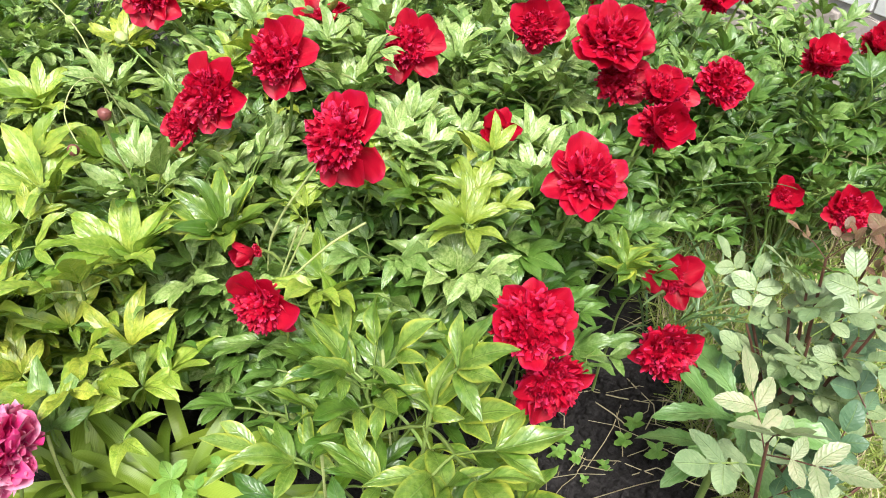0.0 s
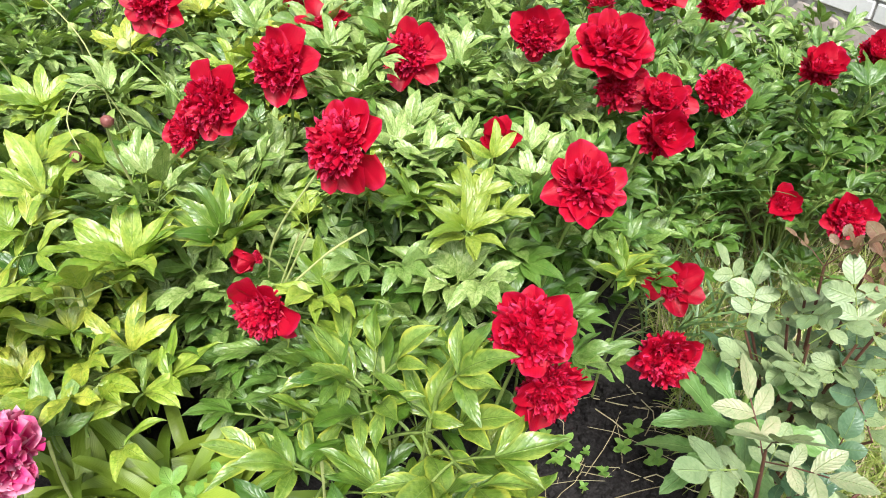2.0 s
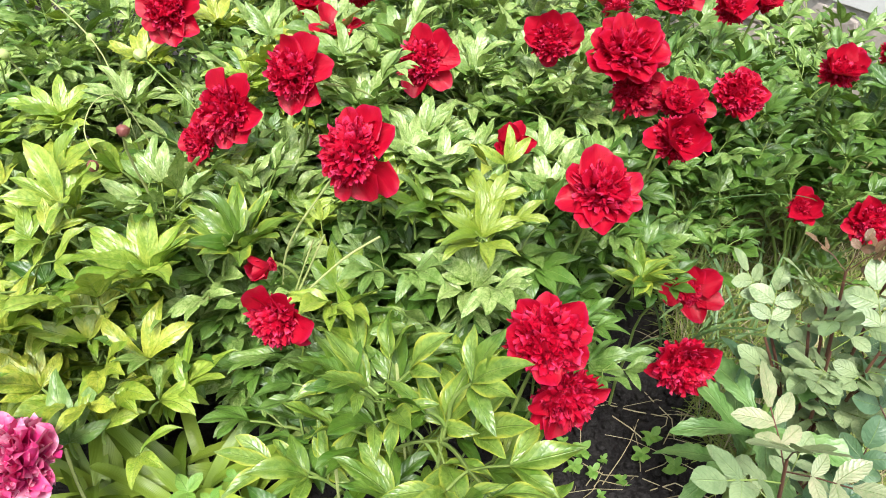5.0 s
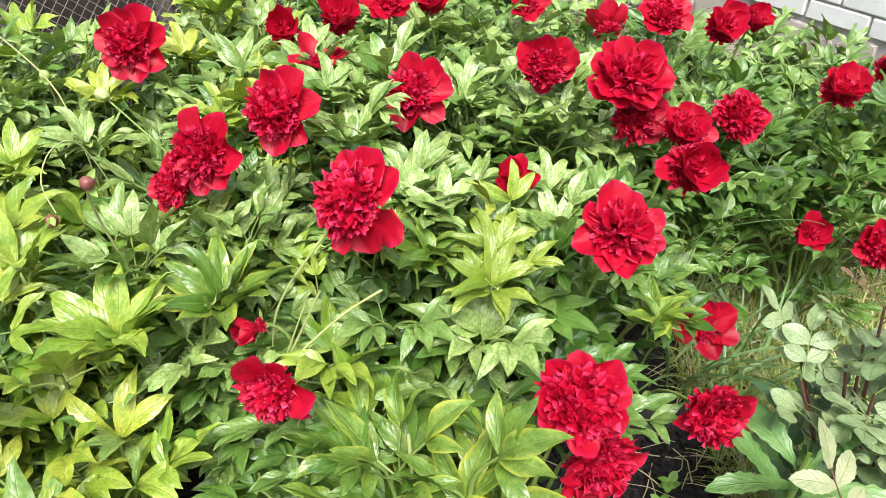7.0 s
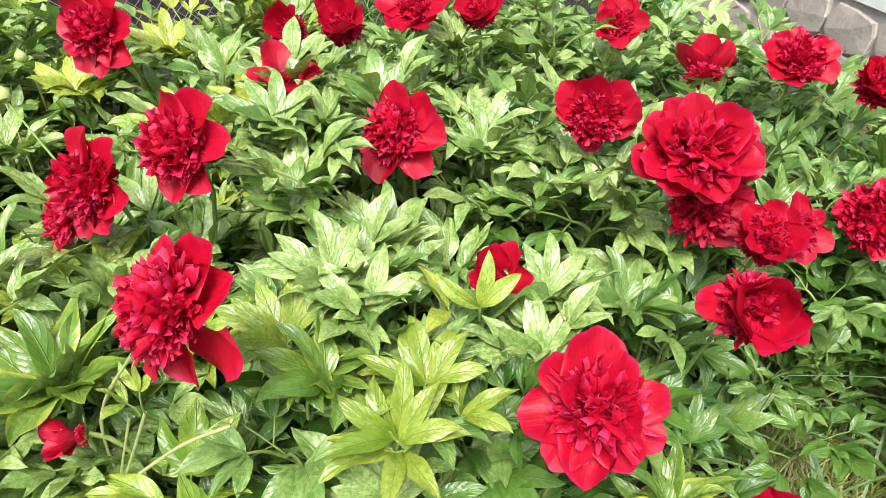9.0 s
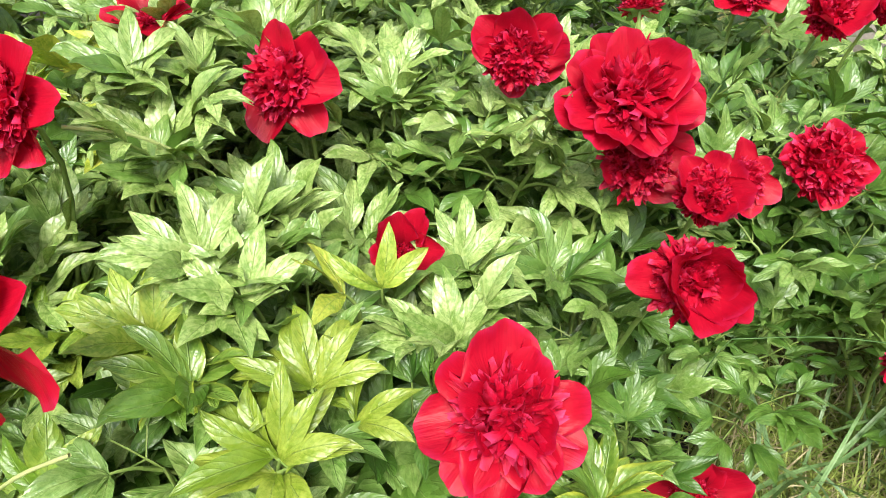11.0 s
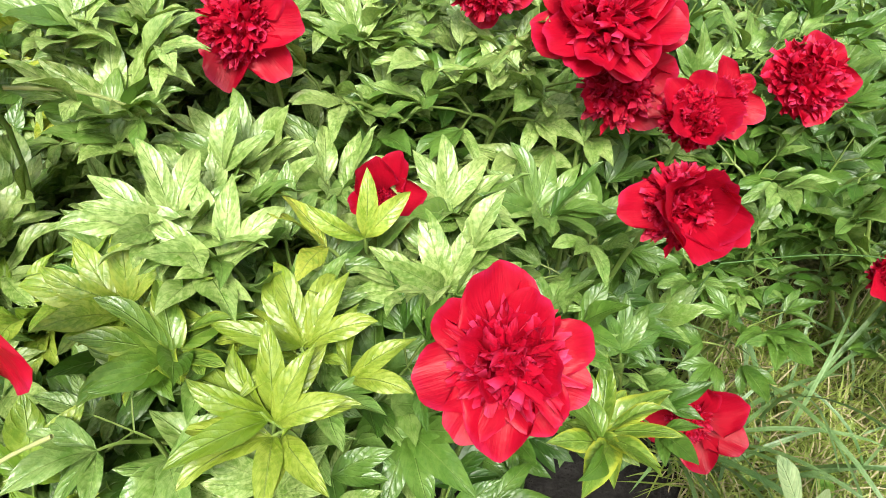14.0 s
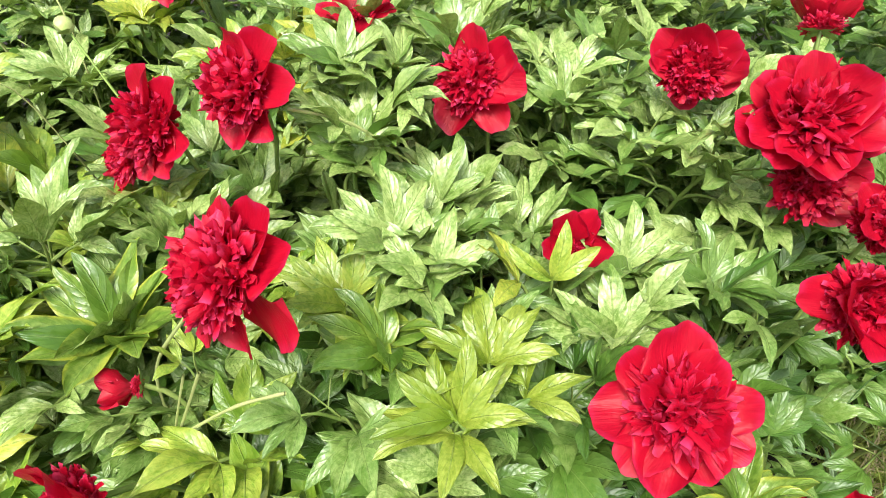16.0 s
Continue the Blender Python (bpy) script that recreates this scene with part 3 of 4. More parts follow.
def block(lx, ly, lz, rng=None, rough=0.0, bevel=0.006):
    """A block with worn, bevelled edges; x along from 0, y into the wall, z up."""
    bm = bmesh.new()
    bmesh.ops.create_cube(bm, size=1.0)
    for v in bm.verts:
        v.co = Vector(((v.co.x + 0.5) * lx, (v.co.y + 0.5) * ly, (v.co.z + 0.5) * lz))
        if rng and rough:
            v.co += Vector((rng.uniform(-rough, rough), rng.uniform(-rough, rough) * 0.5, rng.uniform(-rough, rough)))
    bmesh.ops.bevel(bm, geom=bm.edges[:], offset=bevel, segments=1, affect="EDGES")
    return bm


def finish(bm, name, mats, smooth=False):
    me = bpy.data.meshes.new(name)
    bm.to_mesh(me)
    bm.free()
    for x in mats:
        me.materials.append(x)
    for p in me.polygons:
        p.use_smooth = smooth
    return me


house = tagged(new("wall_house", finish(block(WALL_LEN, 0.25, TOP, bevel=0.004), "wall_house", [MORTAR])),
               "house wall of white bricks over a rubble stone plinth", "wall", kind="structure")
house.matrix_basis = wall_matrix(0, -0.012, -0.05)


# ---- chain-link fence in front of dark boards ----
FENCE_A, FENCE_B = Vector((-3.3, 1.43, 0)), Vector((-0.05, 5.15, 0))
fence_way = (FENCE_B - FENCE_A).normalized()
FENCE_LEN, FENCE_H, CELL = (FENCE_B - FENCE_A).length, 1.25, 0.058
fence = thing("chain_link_fence", FENCE_A, "rusty grey chain-link wire fence on weathered posts", "fence")
fence_turn = Matrix.Rotation(math.atan2(fence_way.y, fence_way.x), 4, "Z")


def zigzag(phase):
    k = int(FENCE_H / (CELL / 2))
    pts = [((0.25 if (i + phase) % 2 else -0.25) * CELL * 1.06, 0.0022 * (1 if i % 2 else -1), 0.03 + i * CELL / 2) for i in range(k + 1)]
    return Geo().tube(pts, 0.0021, 4).mesh("wire", [WIRE])


wires = [zigzag(0), zigzag(1)]
for k in range(int(FENCE_LEN / (CELL / 2))):
    part("wire", wires[k % 2], fence, fence_turn @ Matrix.Translation((k * CELL / 2, 0, 0)))
for s in (0.2, 2.35, 3.1, 4.8):
    rows = [(0.012 * noise.noise((s, 0, z * 3)), 0.045, z) for z in np.linspace(-0.1, 1.5, 9)]
    part("post", Geo().tube(rows, [0.045 + 0.006 * noise.noise((s, 5, i)) for i in range(9)], 9).mesh("post", [POST]), fence, fence_turn @ Matrix.Translation((s, 0.0, 0)))
boards = thing("board_wall", FENCE_A + Vector((-0.55, 0.48, 0)), "dark old boards in shade behind the wire fence", "wall", kind="structure")
rng = random.Random(5)
board_mesh = [finish(block(0.155, 0.025, 1.75, rng, 0.004, 0.003), "board", [BOARD]) for _ in range(4)]
for k in range(int((FENCE_LEN + 0.6) / 0.165)):
    part("board", board_mesh[k % 4], boards, fence_turn @ Matrix.Translation((k * 0.165, rng.uniform(-0.006, 0.006), -0.03)))


# ---- the peony plants ----
# K in a mix paints the shade of hollows and gaps into leaf colour
G, P, Y, K, W, F = "green", "pale", "yellow", "dark", "frost", "fresh"
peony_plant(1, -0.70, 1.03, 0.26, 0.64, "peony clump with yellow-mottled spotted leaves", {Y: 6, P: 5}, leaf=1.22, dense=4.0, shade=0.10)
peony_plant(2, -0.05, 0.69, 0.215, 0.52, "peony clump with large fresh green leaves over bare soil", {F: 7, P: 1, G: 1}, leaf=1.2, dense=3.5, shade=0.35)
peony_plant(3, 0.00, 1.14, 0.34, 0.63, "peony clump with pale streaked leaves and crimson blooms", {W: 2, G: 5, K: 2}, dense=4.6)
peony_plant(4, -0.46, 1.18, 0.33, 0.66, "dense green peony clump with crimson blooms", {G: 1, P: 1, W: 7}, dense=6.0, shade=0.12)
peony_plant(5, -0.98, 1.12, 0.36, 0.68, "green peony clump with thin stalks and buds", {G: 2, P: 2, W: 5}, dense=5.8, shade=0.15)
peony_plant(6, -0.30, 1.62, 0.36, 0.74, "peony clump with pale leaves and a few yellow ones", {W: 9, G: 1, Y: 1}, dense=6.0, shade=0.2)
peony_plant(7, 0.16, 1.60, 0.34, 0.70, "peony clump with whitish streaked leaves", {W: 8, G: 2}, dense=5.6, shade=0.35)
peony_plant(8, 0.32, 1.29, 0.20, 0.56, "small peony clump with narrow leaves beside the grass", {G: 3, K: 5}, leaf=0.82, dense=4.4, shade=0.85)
peony_plant(9, 0.62, 1.72, 0.34, 0.60, "green peony clump with crimson blooms, leaf colour darkened as shade", {G: 3, K: 6}, leaf=0.95, shade=0.85)
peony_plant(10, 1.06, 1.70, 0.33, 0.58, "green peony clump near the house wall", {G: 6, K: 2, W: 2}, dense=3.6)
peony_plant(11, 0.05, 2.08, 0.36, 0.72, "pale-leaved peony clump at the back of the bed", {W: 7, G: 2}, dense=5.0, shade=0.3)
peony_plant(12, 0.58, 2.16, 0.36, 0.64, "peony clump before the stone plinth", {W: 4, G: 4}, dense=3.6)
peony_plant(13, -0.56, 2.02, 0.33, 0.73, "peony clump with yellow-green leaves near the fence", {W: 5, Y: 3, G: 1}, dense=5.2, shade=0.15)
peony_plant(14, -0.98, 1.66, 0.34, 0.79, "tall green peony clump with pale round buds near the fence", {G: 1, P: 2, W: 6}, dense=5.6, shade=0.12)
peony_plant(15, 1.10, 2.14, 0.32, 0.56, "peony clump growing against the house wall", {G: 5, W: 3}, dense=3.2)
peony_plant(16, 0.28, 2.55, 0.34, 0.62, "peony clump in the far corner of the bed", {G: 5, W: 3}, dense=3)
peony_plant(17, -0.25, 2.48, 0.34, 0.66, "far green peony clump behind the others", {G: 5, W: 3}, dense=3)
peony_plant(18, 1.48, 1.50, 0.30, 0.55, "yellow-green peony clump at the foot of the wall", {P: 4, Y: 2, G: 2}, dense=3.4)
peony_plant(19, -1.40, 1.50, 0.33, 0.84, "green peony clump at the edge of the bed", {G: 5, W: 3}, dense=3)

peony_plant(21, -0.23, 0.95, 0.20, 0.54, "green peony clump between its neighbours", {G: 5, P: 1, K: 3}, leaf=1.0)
peony_plant(22, 0.60, 1.44, 0.18, 0.42, "low peony clump with narrow leaves above the grass, coloured dark as shade", {G: 1, K: 8}, leaf=0.8, dense=3.2)
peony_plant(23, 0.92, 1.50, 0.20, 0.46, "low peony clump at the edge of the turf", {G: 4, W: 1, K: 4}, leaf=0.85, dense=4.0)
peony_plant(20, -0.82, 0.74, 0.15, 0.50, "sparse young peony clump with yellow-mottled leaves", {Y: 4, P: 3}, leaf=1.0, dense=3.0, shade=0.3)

# ---- blooms and buds ----
CUP, SIDE = "cupped crimson peony bloom", "full-blown crimson peony bloom with a domed ruffled middle"
flower(-0.153, 0.935, 0.801, (-0.55, -0.58, 0.56), 0.98, [(58, -22, 1.08), (86, -6, 1.15), (118, 10, 0.95), (-30, -50, 1.35), (-60, -30, 1.15), (-92, -8, 1.05), (-120, 4, 0.8)], 1.22, 1, SIDE, root=False)
flower(-0.985, 1.605, 0.868, (0.2, -0.5, 0.8), 0.8, ring(6, 50, 1.0, seed=37), 0.7, 37, "half-open coral-pink peony bloom", 2)
flower(0.250, 0.993, 0.695, (0.05, -0.52, 0.85), 0.98, [(98, 16, 1.2), (70, 30, 0.95), (146, 10, 1.05), (186, -4, 1.1), (226, 0, 1.05), (262, 4, 1.1), (302, 4, 0.95), (342, 2, 1.0), (14, 8, 1.05)] + ring(4, 40, 0.74, 60, 10, seed=43), 1.04, 2, loose=True)
flower(0.422, 1.184, 0.680, (0.10, -0.70, 0.62), 1.0, [(184, 6, 0.95), (222, 54, 1.08), (258, 50, 1.12), (298, 50, 1.15), (338, 54, 1.08), (20, 58, 1.0), (65, 60, 1.0), (115, 60, 1.0), (150, 56, 1.0)], 1.0, 3, CUP)
flower(0.456, 1.325, 0.685, (0.0, -0.5, 0.8), 0.85, ring(7, 40, 0.95, seed=4), 1.05, 4, CUP)
flower(0.120, 1.239, 0.634, (0.05, -0.50, 0.80), 0.80, [(95, 58, 1.0), (48, 40, 1.05), (-8, 30, 1.0), (150, 48, 0.95), (215, 36, 0.85), (280, 40, 0.8)], 0.5, 5, "small half-open crimson peony bloom behind a leaf")
flower(0.358, 1.387, 0.765, (0.0, -0.58, 0.75), 1.08, ring(9, 24, 1.05, seed=6) + ring(8, 6, 1.12, 250, seed=8), 1.1, 6, "large open crimson peony bloom", loose=True)
flower(0.388, 1.390, 0.668, (0.1, -0.75, 0.35), 0.98, [(-5, 10, 1.1), (-40, 10, 1.0), (30, 15, 1.0), (200, 20, 0.8), (90, 20, 0.9)], 1.1, 7, SIDE)
flower(0.224, 1.535, 0.722, (-0.08, -0.80, 0.32), 1.0, [(95, 26, 1.1), (55, 16, 1.1), (22, 10, 1.15), (140, 20, 1.1), (165, 22, 0.9), (-5, 0, 0.9), (268, -12, 0.8)], 1.1, 8, SIDE)
flower(-0.062, 1.390, 0.748, (-0.25, -0.70, 0.50), 1.0, [(96, 20, 1.05), (52, 8, 1.2), (6, -6, 1.15), (-42, -8, 1.15), (-92, -4, 1.1), (-135, 4, 0.85)], 1.08, 9, SIDE)
flower(-0.283, 1.200, 0.806, (-0.30, -0.70, 0.50), 0.98, [(98, 22, 1.05), (58, 8, 1.15), (14, -10, 1.15), (-36, -14, 1.0), (-80, -12, 1.1), (140, 10, 0.8)], 1.15, 10, SIDE)
flower(-0.412, 1.180, 0.745, (-0.36, -0.66, 0.50), 0.98, [(94, 20, 1.1), (52, 8, 1.2), (8, -8, 1.15), (-36, -10, 1.05), (-74, -8, 1.0)], 1.20, 11, SIDE)
flower(-0.476, 1.195, 0.675, (-0.6, -0.55, 0.35), 0.8, ring(6, 10, seed=12), 1.1, 12)
flower(0.673, 1.538, 0.597, (0.0, -0.6, 0.75), 0.96, ring(8, 8, 0.92, seed=13), 1.38, 13, "dense round crimson peony bloom")
flower(0.870, 1.520, 0.662, (-0.05, -0.4, 0.85), 0.95, ring(8, 46, 1.0, seed=14), 1.0, 14, CUP, root=(0.93, 1.66))
flower(0.794, 1.348, 0.402, (-0.1, -0.66, 0.65), 0.80, ring(6, 42, 1.0, seed=15), 0.78, 15, "small cupped crimson peony bloom low over the grass")
flower(0.925, 1.290, 0.400, (-0.1, -0.75, 0.45), 0.95, [(150, 20, 1.1), (110, 30, 1.1), (180, 12, 1.0), (60, 30, 1.0), (20, 20, 1.0), (230, 6, 0.8)], 1.18, 16, SIDE)
flower(-0.265, 0.791, 0.587, (-0.32, -0.80, 0.15), 0.92, [(92, 20, 1.2), (55, 14, 1.1), (15, 4, 1.15), (-18, 0, 1.0), (130, 20, 1.0)], 1.1, 17, "crimson peony bloom hanging its ruffled middle down")
flower(0.137, 0.722, 0.630, (-0.05, -0.66, 0.65), 0.98, ring(8, 10, 0.95, seed=18), 1.28, 18, SIDE)
flower(0.178, 0.707, 0.508, (0.20, -0.88, 0.05), 1.0, [(-110, 10, 1.1), (-150, 12, 1.0), (170, 14, 1.0), (60, 20, 0.9), (10, 14, 0.9)], 1.15, 19, "crimson peony bloom hanging down over bare soil")
flower(0.395, 0.841, 0.430, (0.05, -0.85, 0.20), 0.96, [(70, 30, 1.05), (108, 30, 1.1), (146, 16, 1.1), (30, 20, 1.0), (178, 0, 0.95), (0, 4, 0.9)], 1.25, 20, "crimson peony bloom nodding over bare soil", root=(0.36, 1.08))
flower(0.504, 1.158, 0.325, (-0.15, -0.55, 0.65), 0.92, [(120, 40, 1.1), (80, 35, 1.1), (30, 20, 1.2), (-20, 5, 1.2), (-60, 0, 1.1), (200, 20, 1.1)], 0.8, 21, "loose crimson peony bloom low in the leaves", root=(0.44, 1.26))
flower(-0.612, 1.530, 0.802, (-0.05, -0.85, 0.30), 1.0, [(88, 18, 1.1), (50, 10, 1.2), (10, 4, 1.2), (-35, 0, 1.15), (-75, 0, 1.15), (-110, 0, 1.1), (125, 18, 1.05), (165, 10, 0.95), (210, 4, 0.9)], 1.05, 22)
flower(-0.630, 0.628, 0.478, (0.1, -0.6, 0.75), 1.12, ring(6, 0, 0.9, seed=23), 1.15, 23, "magenta double peony bloom with pale petal tips", True)
flower(-0.198, 1.616, 0.815, (0.05, -0.62, 0.7), 0.90, ring(7, 50, 1.0, seed=24), 0.9, 24, CUP)
flower(-0.330, 1.690, 0.768, (0.0, -0.5, 0.4), 0.95, ring(6, 52, 1.0, seed=25), 0.85, 25, CUP)
flower(-0.232, 1.450, 0.800, (0.0, -0.05, 1.0), 0.82, [(150, 50, 1.1), (205, 14, 1.0), (250, 14, 0.9), (300, 10, 1.0), (345, 12, 1.1), (20, 22, 0.9)], 0.45, 26, "overblown crimson peony bloom that has lost its middle")
flower(-0.096, 1.695, 0.822, (0.0, -0.6, 0.7), 0.92, ring(8, 20, seed=27), 0.9, 27)
flower(0.000, 1.800, 0.790, (0.0, -0.5, 0.8), 0.85, ring(7, 44, seed=28), 0.9, 28, CUP)
flower(0.265, 2.025, 0.706, (0.0, -0.65, 0.6), 0.92, ring(8, 22, seed=29), 0.9, 29)
flower(0.600, 1.908, 0.706, (0.0, -0.6, 0.7), 1.0, ring(8, 8, seed=30), 1.15, 30, SIDE)
flower(0.725, 1.830, 0.695, (0.05, -0.6, 0.7), 1.0, ring(8, 42, 1.05, seed=31), 1.0, 31, CUP)
flower(0.815, 1.865, 0.695, (0.1, -0.6, 0.75), 0.74, ring(7, 48, seed=32), 0.95, 32, CUP)
flower(0.400, 1.735, 0.738, (0.0, 0.55, 0.6), 0.95, ring(7, 40, 1.05, seed=33), 0.8, 33, "crimson peony bloom seen from behind")
flower(1.110, 1.710, 0.620, (0.0, -0.6, 0.75), 0.9, ring(8, 46, seed=34), 1.0, 34, CUP)
flower(0.545, 1.465, 0.605, (0.3, -0.6, 0.5), 0.8, ring(6, 12, seed=35), 1.0, 35)
flower(-0.300, 0.930, 0.585, (-0.70, -0.45, -0.05), 0.62, [(90, 50, 1.05), (20, 70, 1.05), (160, 68, 1.1), (235, 66, 1.15), (310, 68, 1.1)], 0.45, 36, "half-open crimson peony bud", root=(-0.255, 0.95))
# shoots that stand out: the yellow one before the open bloom, leaves that cross blooms, pale ones behind
S = "shoot"
for x, y, z, az, tilt, size in ((0.067, 1.050, 0.618, 122, 34, 0.98), (0.070, 1.052, 0.616, 62, 40, 0.92), (0.062, 1.046, 0.612, 186, 18, 0.85), (0.072, 1.040, 0.606, 285, 25, 0.55),
                                (0.112, 1.032, 0.596, 28, 34, 0.85), (0.050, 0.983, 0.605, 168, 20, 1.10), (0.052, 0.990, 0.606, 104, 58, 0.95),
                                (0.056, 0.982, 0.604, 60, 50, 0.92), (0.054, 0.972, 0.596, 225, 12, 0.98), (0.062, 0.972, 0.596, 318, 22, 0.95)):
    spray(x, y, z, 3, S, az, tilt, size)
stalk([(0.050, 0.983, 0.603), (0.052, 0.99, 0.54), (0.05, 1.00, 0.40)], 0.0040, STALK)
for x, y, z, colour, turned in ((-0.026, 1.118, 0.650, W, 0), (-0.065, 1.150, 0.665, W, 40), (-0.048, 1.025, 0.630, F, 75), (-0.044, 1.270, 0.635, W, 20), (0.050, 1.310, 0.585, W, 60), (-0.005, 1.060, 0.600, G, 110),
                                (0.195, 1.262, 0.595, W, 10), (0.299, 1.294, 0.565, G, 35), (0.364, 1.075, 0.430, F, 80), (-0.095, 1.080, 0.625, P, 15), (-0.211, 1.333, 0.765, W, 25), (-0.160, 1.388, 0.735, W, 70), (-0.195, 1.363, 0.705, W, 50),
                                (-0.169, 1.271, 0.675, W, 5), (0.054, 1.532, 0.645, W, 30), (-0.034, 1.739, 0.740, W, 55), (-0.531, 1.644, 0.730, Y, 35), (-0.690, 1.565, 0.675, Y, 10),
                                (-0.430, 1.420, 0.680, P, 45), (-0.640, 1.330, 0.690, W, 60), (-0.740, 1.230, 0.700, P, 20)):
    for k, tilt in enumerate((52, 30, 38, 24, 42)):
        spray(x + 0.012 * math.cos(turned + k), y + 0.012 * math.sin(turned + k), z - 0.006 * k, (3, 5, 3, 5, 3)[k], colour, 92 + turned + 72 * k, tilt, (1.0, 0.95, 0.9, 0.98, 0.92)[k])
stalk([(0.055, 1.07, 0.585), (0.065, 1.05, 0.53), (0.06, 1.06, 0.40)], 0.0028, STALK)
leaf_at(0.108, 1.185, 0.600, 3, P, 95, 70, 0.85, 0, 0)
leaf_at(0.085, 1.165, 0.590, 3, Y, 200, 45, 0.85, 0, 1)
spray(-0.108, 1.315, 0.760, 3, W, 350, 12, 0.72)
spray(-0.112, 1.310, 0.742, 3, W, 330, 4, 0.66)
stalk([(-0.120, 1.315, 0.752), (-0.150, 1.32, 0.70), (-0.16, 1.33, 0.55)], 0.0036, STALK)
for az, tilt, kind in ((100, 55, 5), (190, 35, 5), (250, 40, 9), (320, 40, 5), (30, 40, 9)):
    leaf_at(-0.165, 1.29, 0.66, kind, W, az, tilt, 1.0)
    leaf_at(-0.06, 1.20, 0.585, kind, W, az + 40, tilt, 1.0)
    leaf_at(0.19, 1.16, 0.535, kind, W, az + 15, tilt, 0.95)
    leaf_at(-0.24, 1.48, 0.705, kind, W, az + 70, tilt, 1.0)
    leaf_at(-0.10, 1.50, 0.69, kind, W, az + 20, tilt, 1.0)
    leaf_at(-0.53, 1.92, 0.70, kind, P, az, tilt, 1.0)
for az, tilt, size, kind in ((95, 62, 1.25, 3), (160, 40, 1.1, 5), (40, 45, 1.15, 5), (230, 35, 1.1, 5), (310, 35, 1.2, 5)):
    leaf_at(-0.495, 0.93, 0.545, kind, P, az, tilt, size)
    leaf_at(-0.36, 0.99, 0.545, kind, F, az + 60, tilt, size)
    leaf_at(-0.71, 0.84, 0.50, kind, Y, az + 25, tilt, size * 0.95)
for x, y, z, kind, colour, az, tilt, size in ((-0.505, 0.84, 0.42, 3, Y, 80, 52, 1.25), (-0.60, 0.86, 0.44, 3, Y, 120, 50, 1.3), (-0.45, 0.80, 0.40, 5, P, 30, 30, 1.05), (-0.50, 0.79, 0.385, 3, P, 20, 20, 1.05),
                                              (-0.56, 0.74, 0.37, 3, P, 60, 45, 1.0), (-0.60, 0.72, 0.36, 5, G, 110, 55, 1.2), (-0.52, 0.74, 0.33, 3, P, 330, 25, 0.95), (-0.66, 0.80, 0.40, 5, Y, 160, 40, 1.1)):
    leaf_at(x, y, z, kind, colour, az, tilt, size)
bud(-0.498, 1.000, 0.800, (0.4, -0.5, 0.4), 0.0105)
bud(-0.609, 1.070, 0.695, (0.1, -0.2, -0.9), 0.010, seed=2, stem=False)
stalk([(-0.60, 1.075, 0.706), (-0.624, 1.10, 0.745), (-0.608, 1.135, 0.785), (-0.58, 1.18, 0.785), (-0.56, 1.22, 0.60)], 0.0019)
bud(-0.570, 1.280, 0.805, (-0.6, -0.2, 0.6), 0.012, True, 3, stem=False)
stalk([(-0.562, 1.278, 0.795), (-0.50, 1.25, 0.74), (-0.45, 1.235, 0.68), (-0.43, 1.22, 0.5)], 0.0028, SEPAL)
bud(-0.815, 1.460, 0.862, (-0.6, -0.2, 0.6), 0.013, True, 4, stem=False)
bud(-0.825, 1.600, 0.715, (0.1, -0.4, 0.8), 0.011, True, 6)
bud(-0.905, 1.400, 0.760, (-0.2, -0.4, 0.8), 0.011, True, 7)
stalk([(-0.807, 1.459, 0.853), (-0.75, 1.44, 0.80), (-0.70, 1.41, 0.74), (-0.68, 1.38, 0.5)], 0.0026)
bud(0.418, 1.735, 0.775, (0.35, -0.2, 0.9), 0.011, True, 5)


stalk([(-0.148, 0.950, 0.784), (-0.185, 0.938, 0.734), (-0.248, 0.937, 0.649), (-0.285, 0.948, 0.560), (-0.300, 0.960, 0.30)], 0.0030)
stalk([(-0.197, 0.935, 0.647), (-0.244, 0.935, 0.550), (-0.312, 0.935, 0.411), (-0.330, 0.940, 0.20)], 0.0030)
stalk([(-0.215, 0.932, 0.640), (-0.252, 0.932, 0.550), (-0.300, 0.935, 0.430)], 0.0024)
stalk([(-0.110, 0.945, 0.635), (-0.170, 0.938, 0.600), (-0.240, 0.932, 0.530), (-0.348, 0.932, 0.422), (-0.380, 0.94, 0.30)], 0.0034)
leaf_at(-0.200, 0.938, 0.635, 3, P, 100, 60, 0.45, 0, 2)
leaf_at(-0.205, 0.935, 0.640, 3, P, 200, 40, 0.40, 0, 1)
stalk([(-0.079, 0.775, 0.52), (-0.075, 0.75, 0.38), (-0.072, 0.735, 0.20)], 0.0045)
stalk([(-0.165, 0.655, 0.44), (-0.175, 0.66, 0.30), (-0.18, 0.68, 0.1)], 0.0045)
stalk([(-0.560, 0.665, 0.46), (-0.585, 0.675, 0.34), (-0.60, 0.69, 0.1)], 0.0045)
stalk([(-0.225, 1.225, 0.77), (-0.16, 1.26, 0.745), (-0.10, 1.30, 0.66), (-0.08, 1.30, 0.5)], 0.0034)


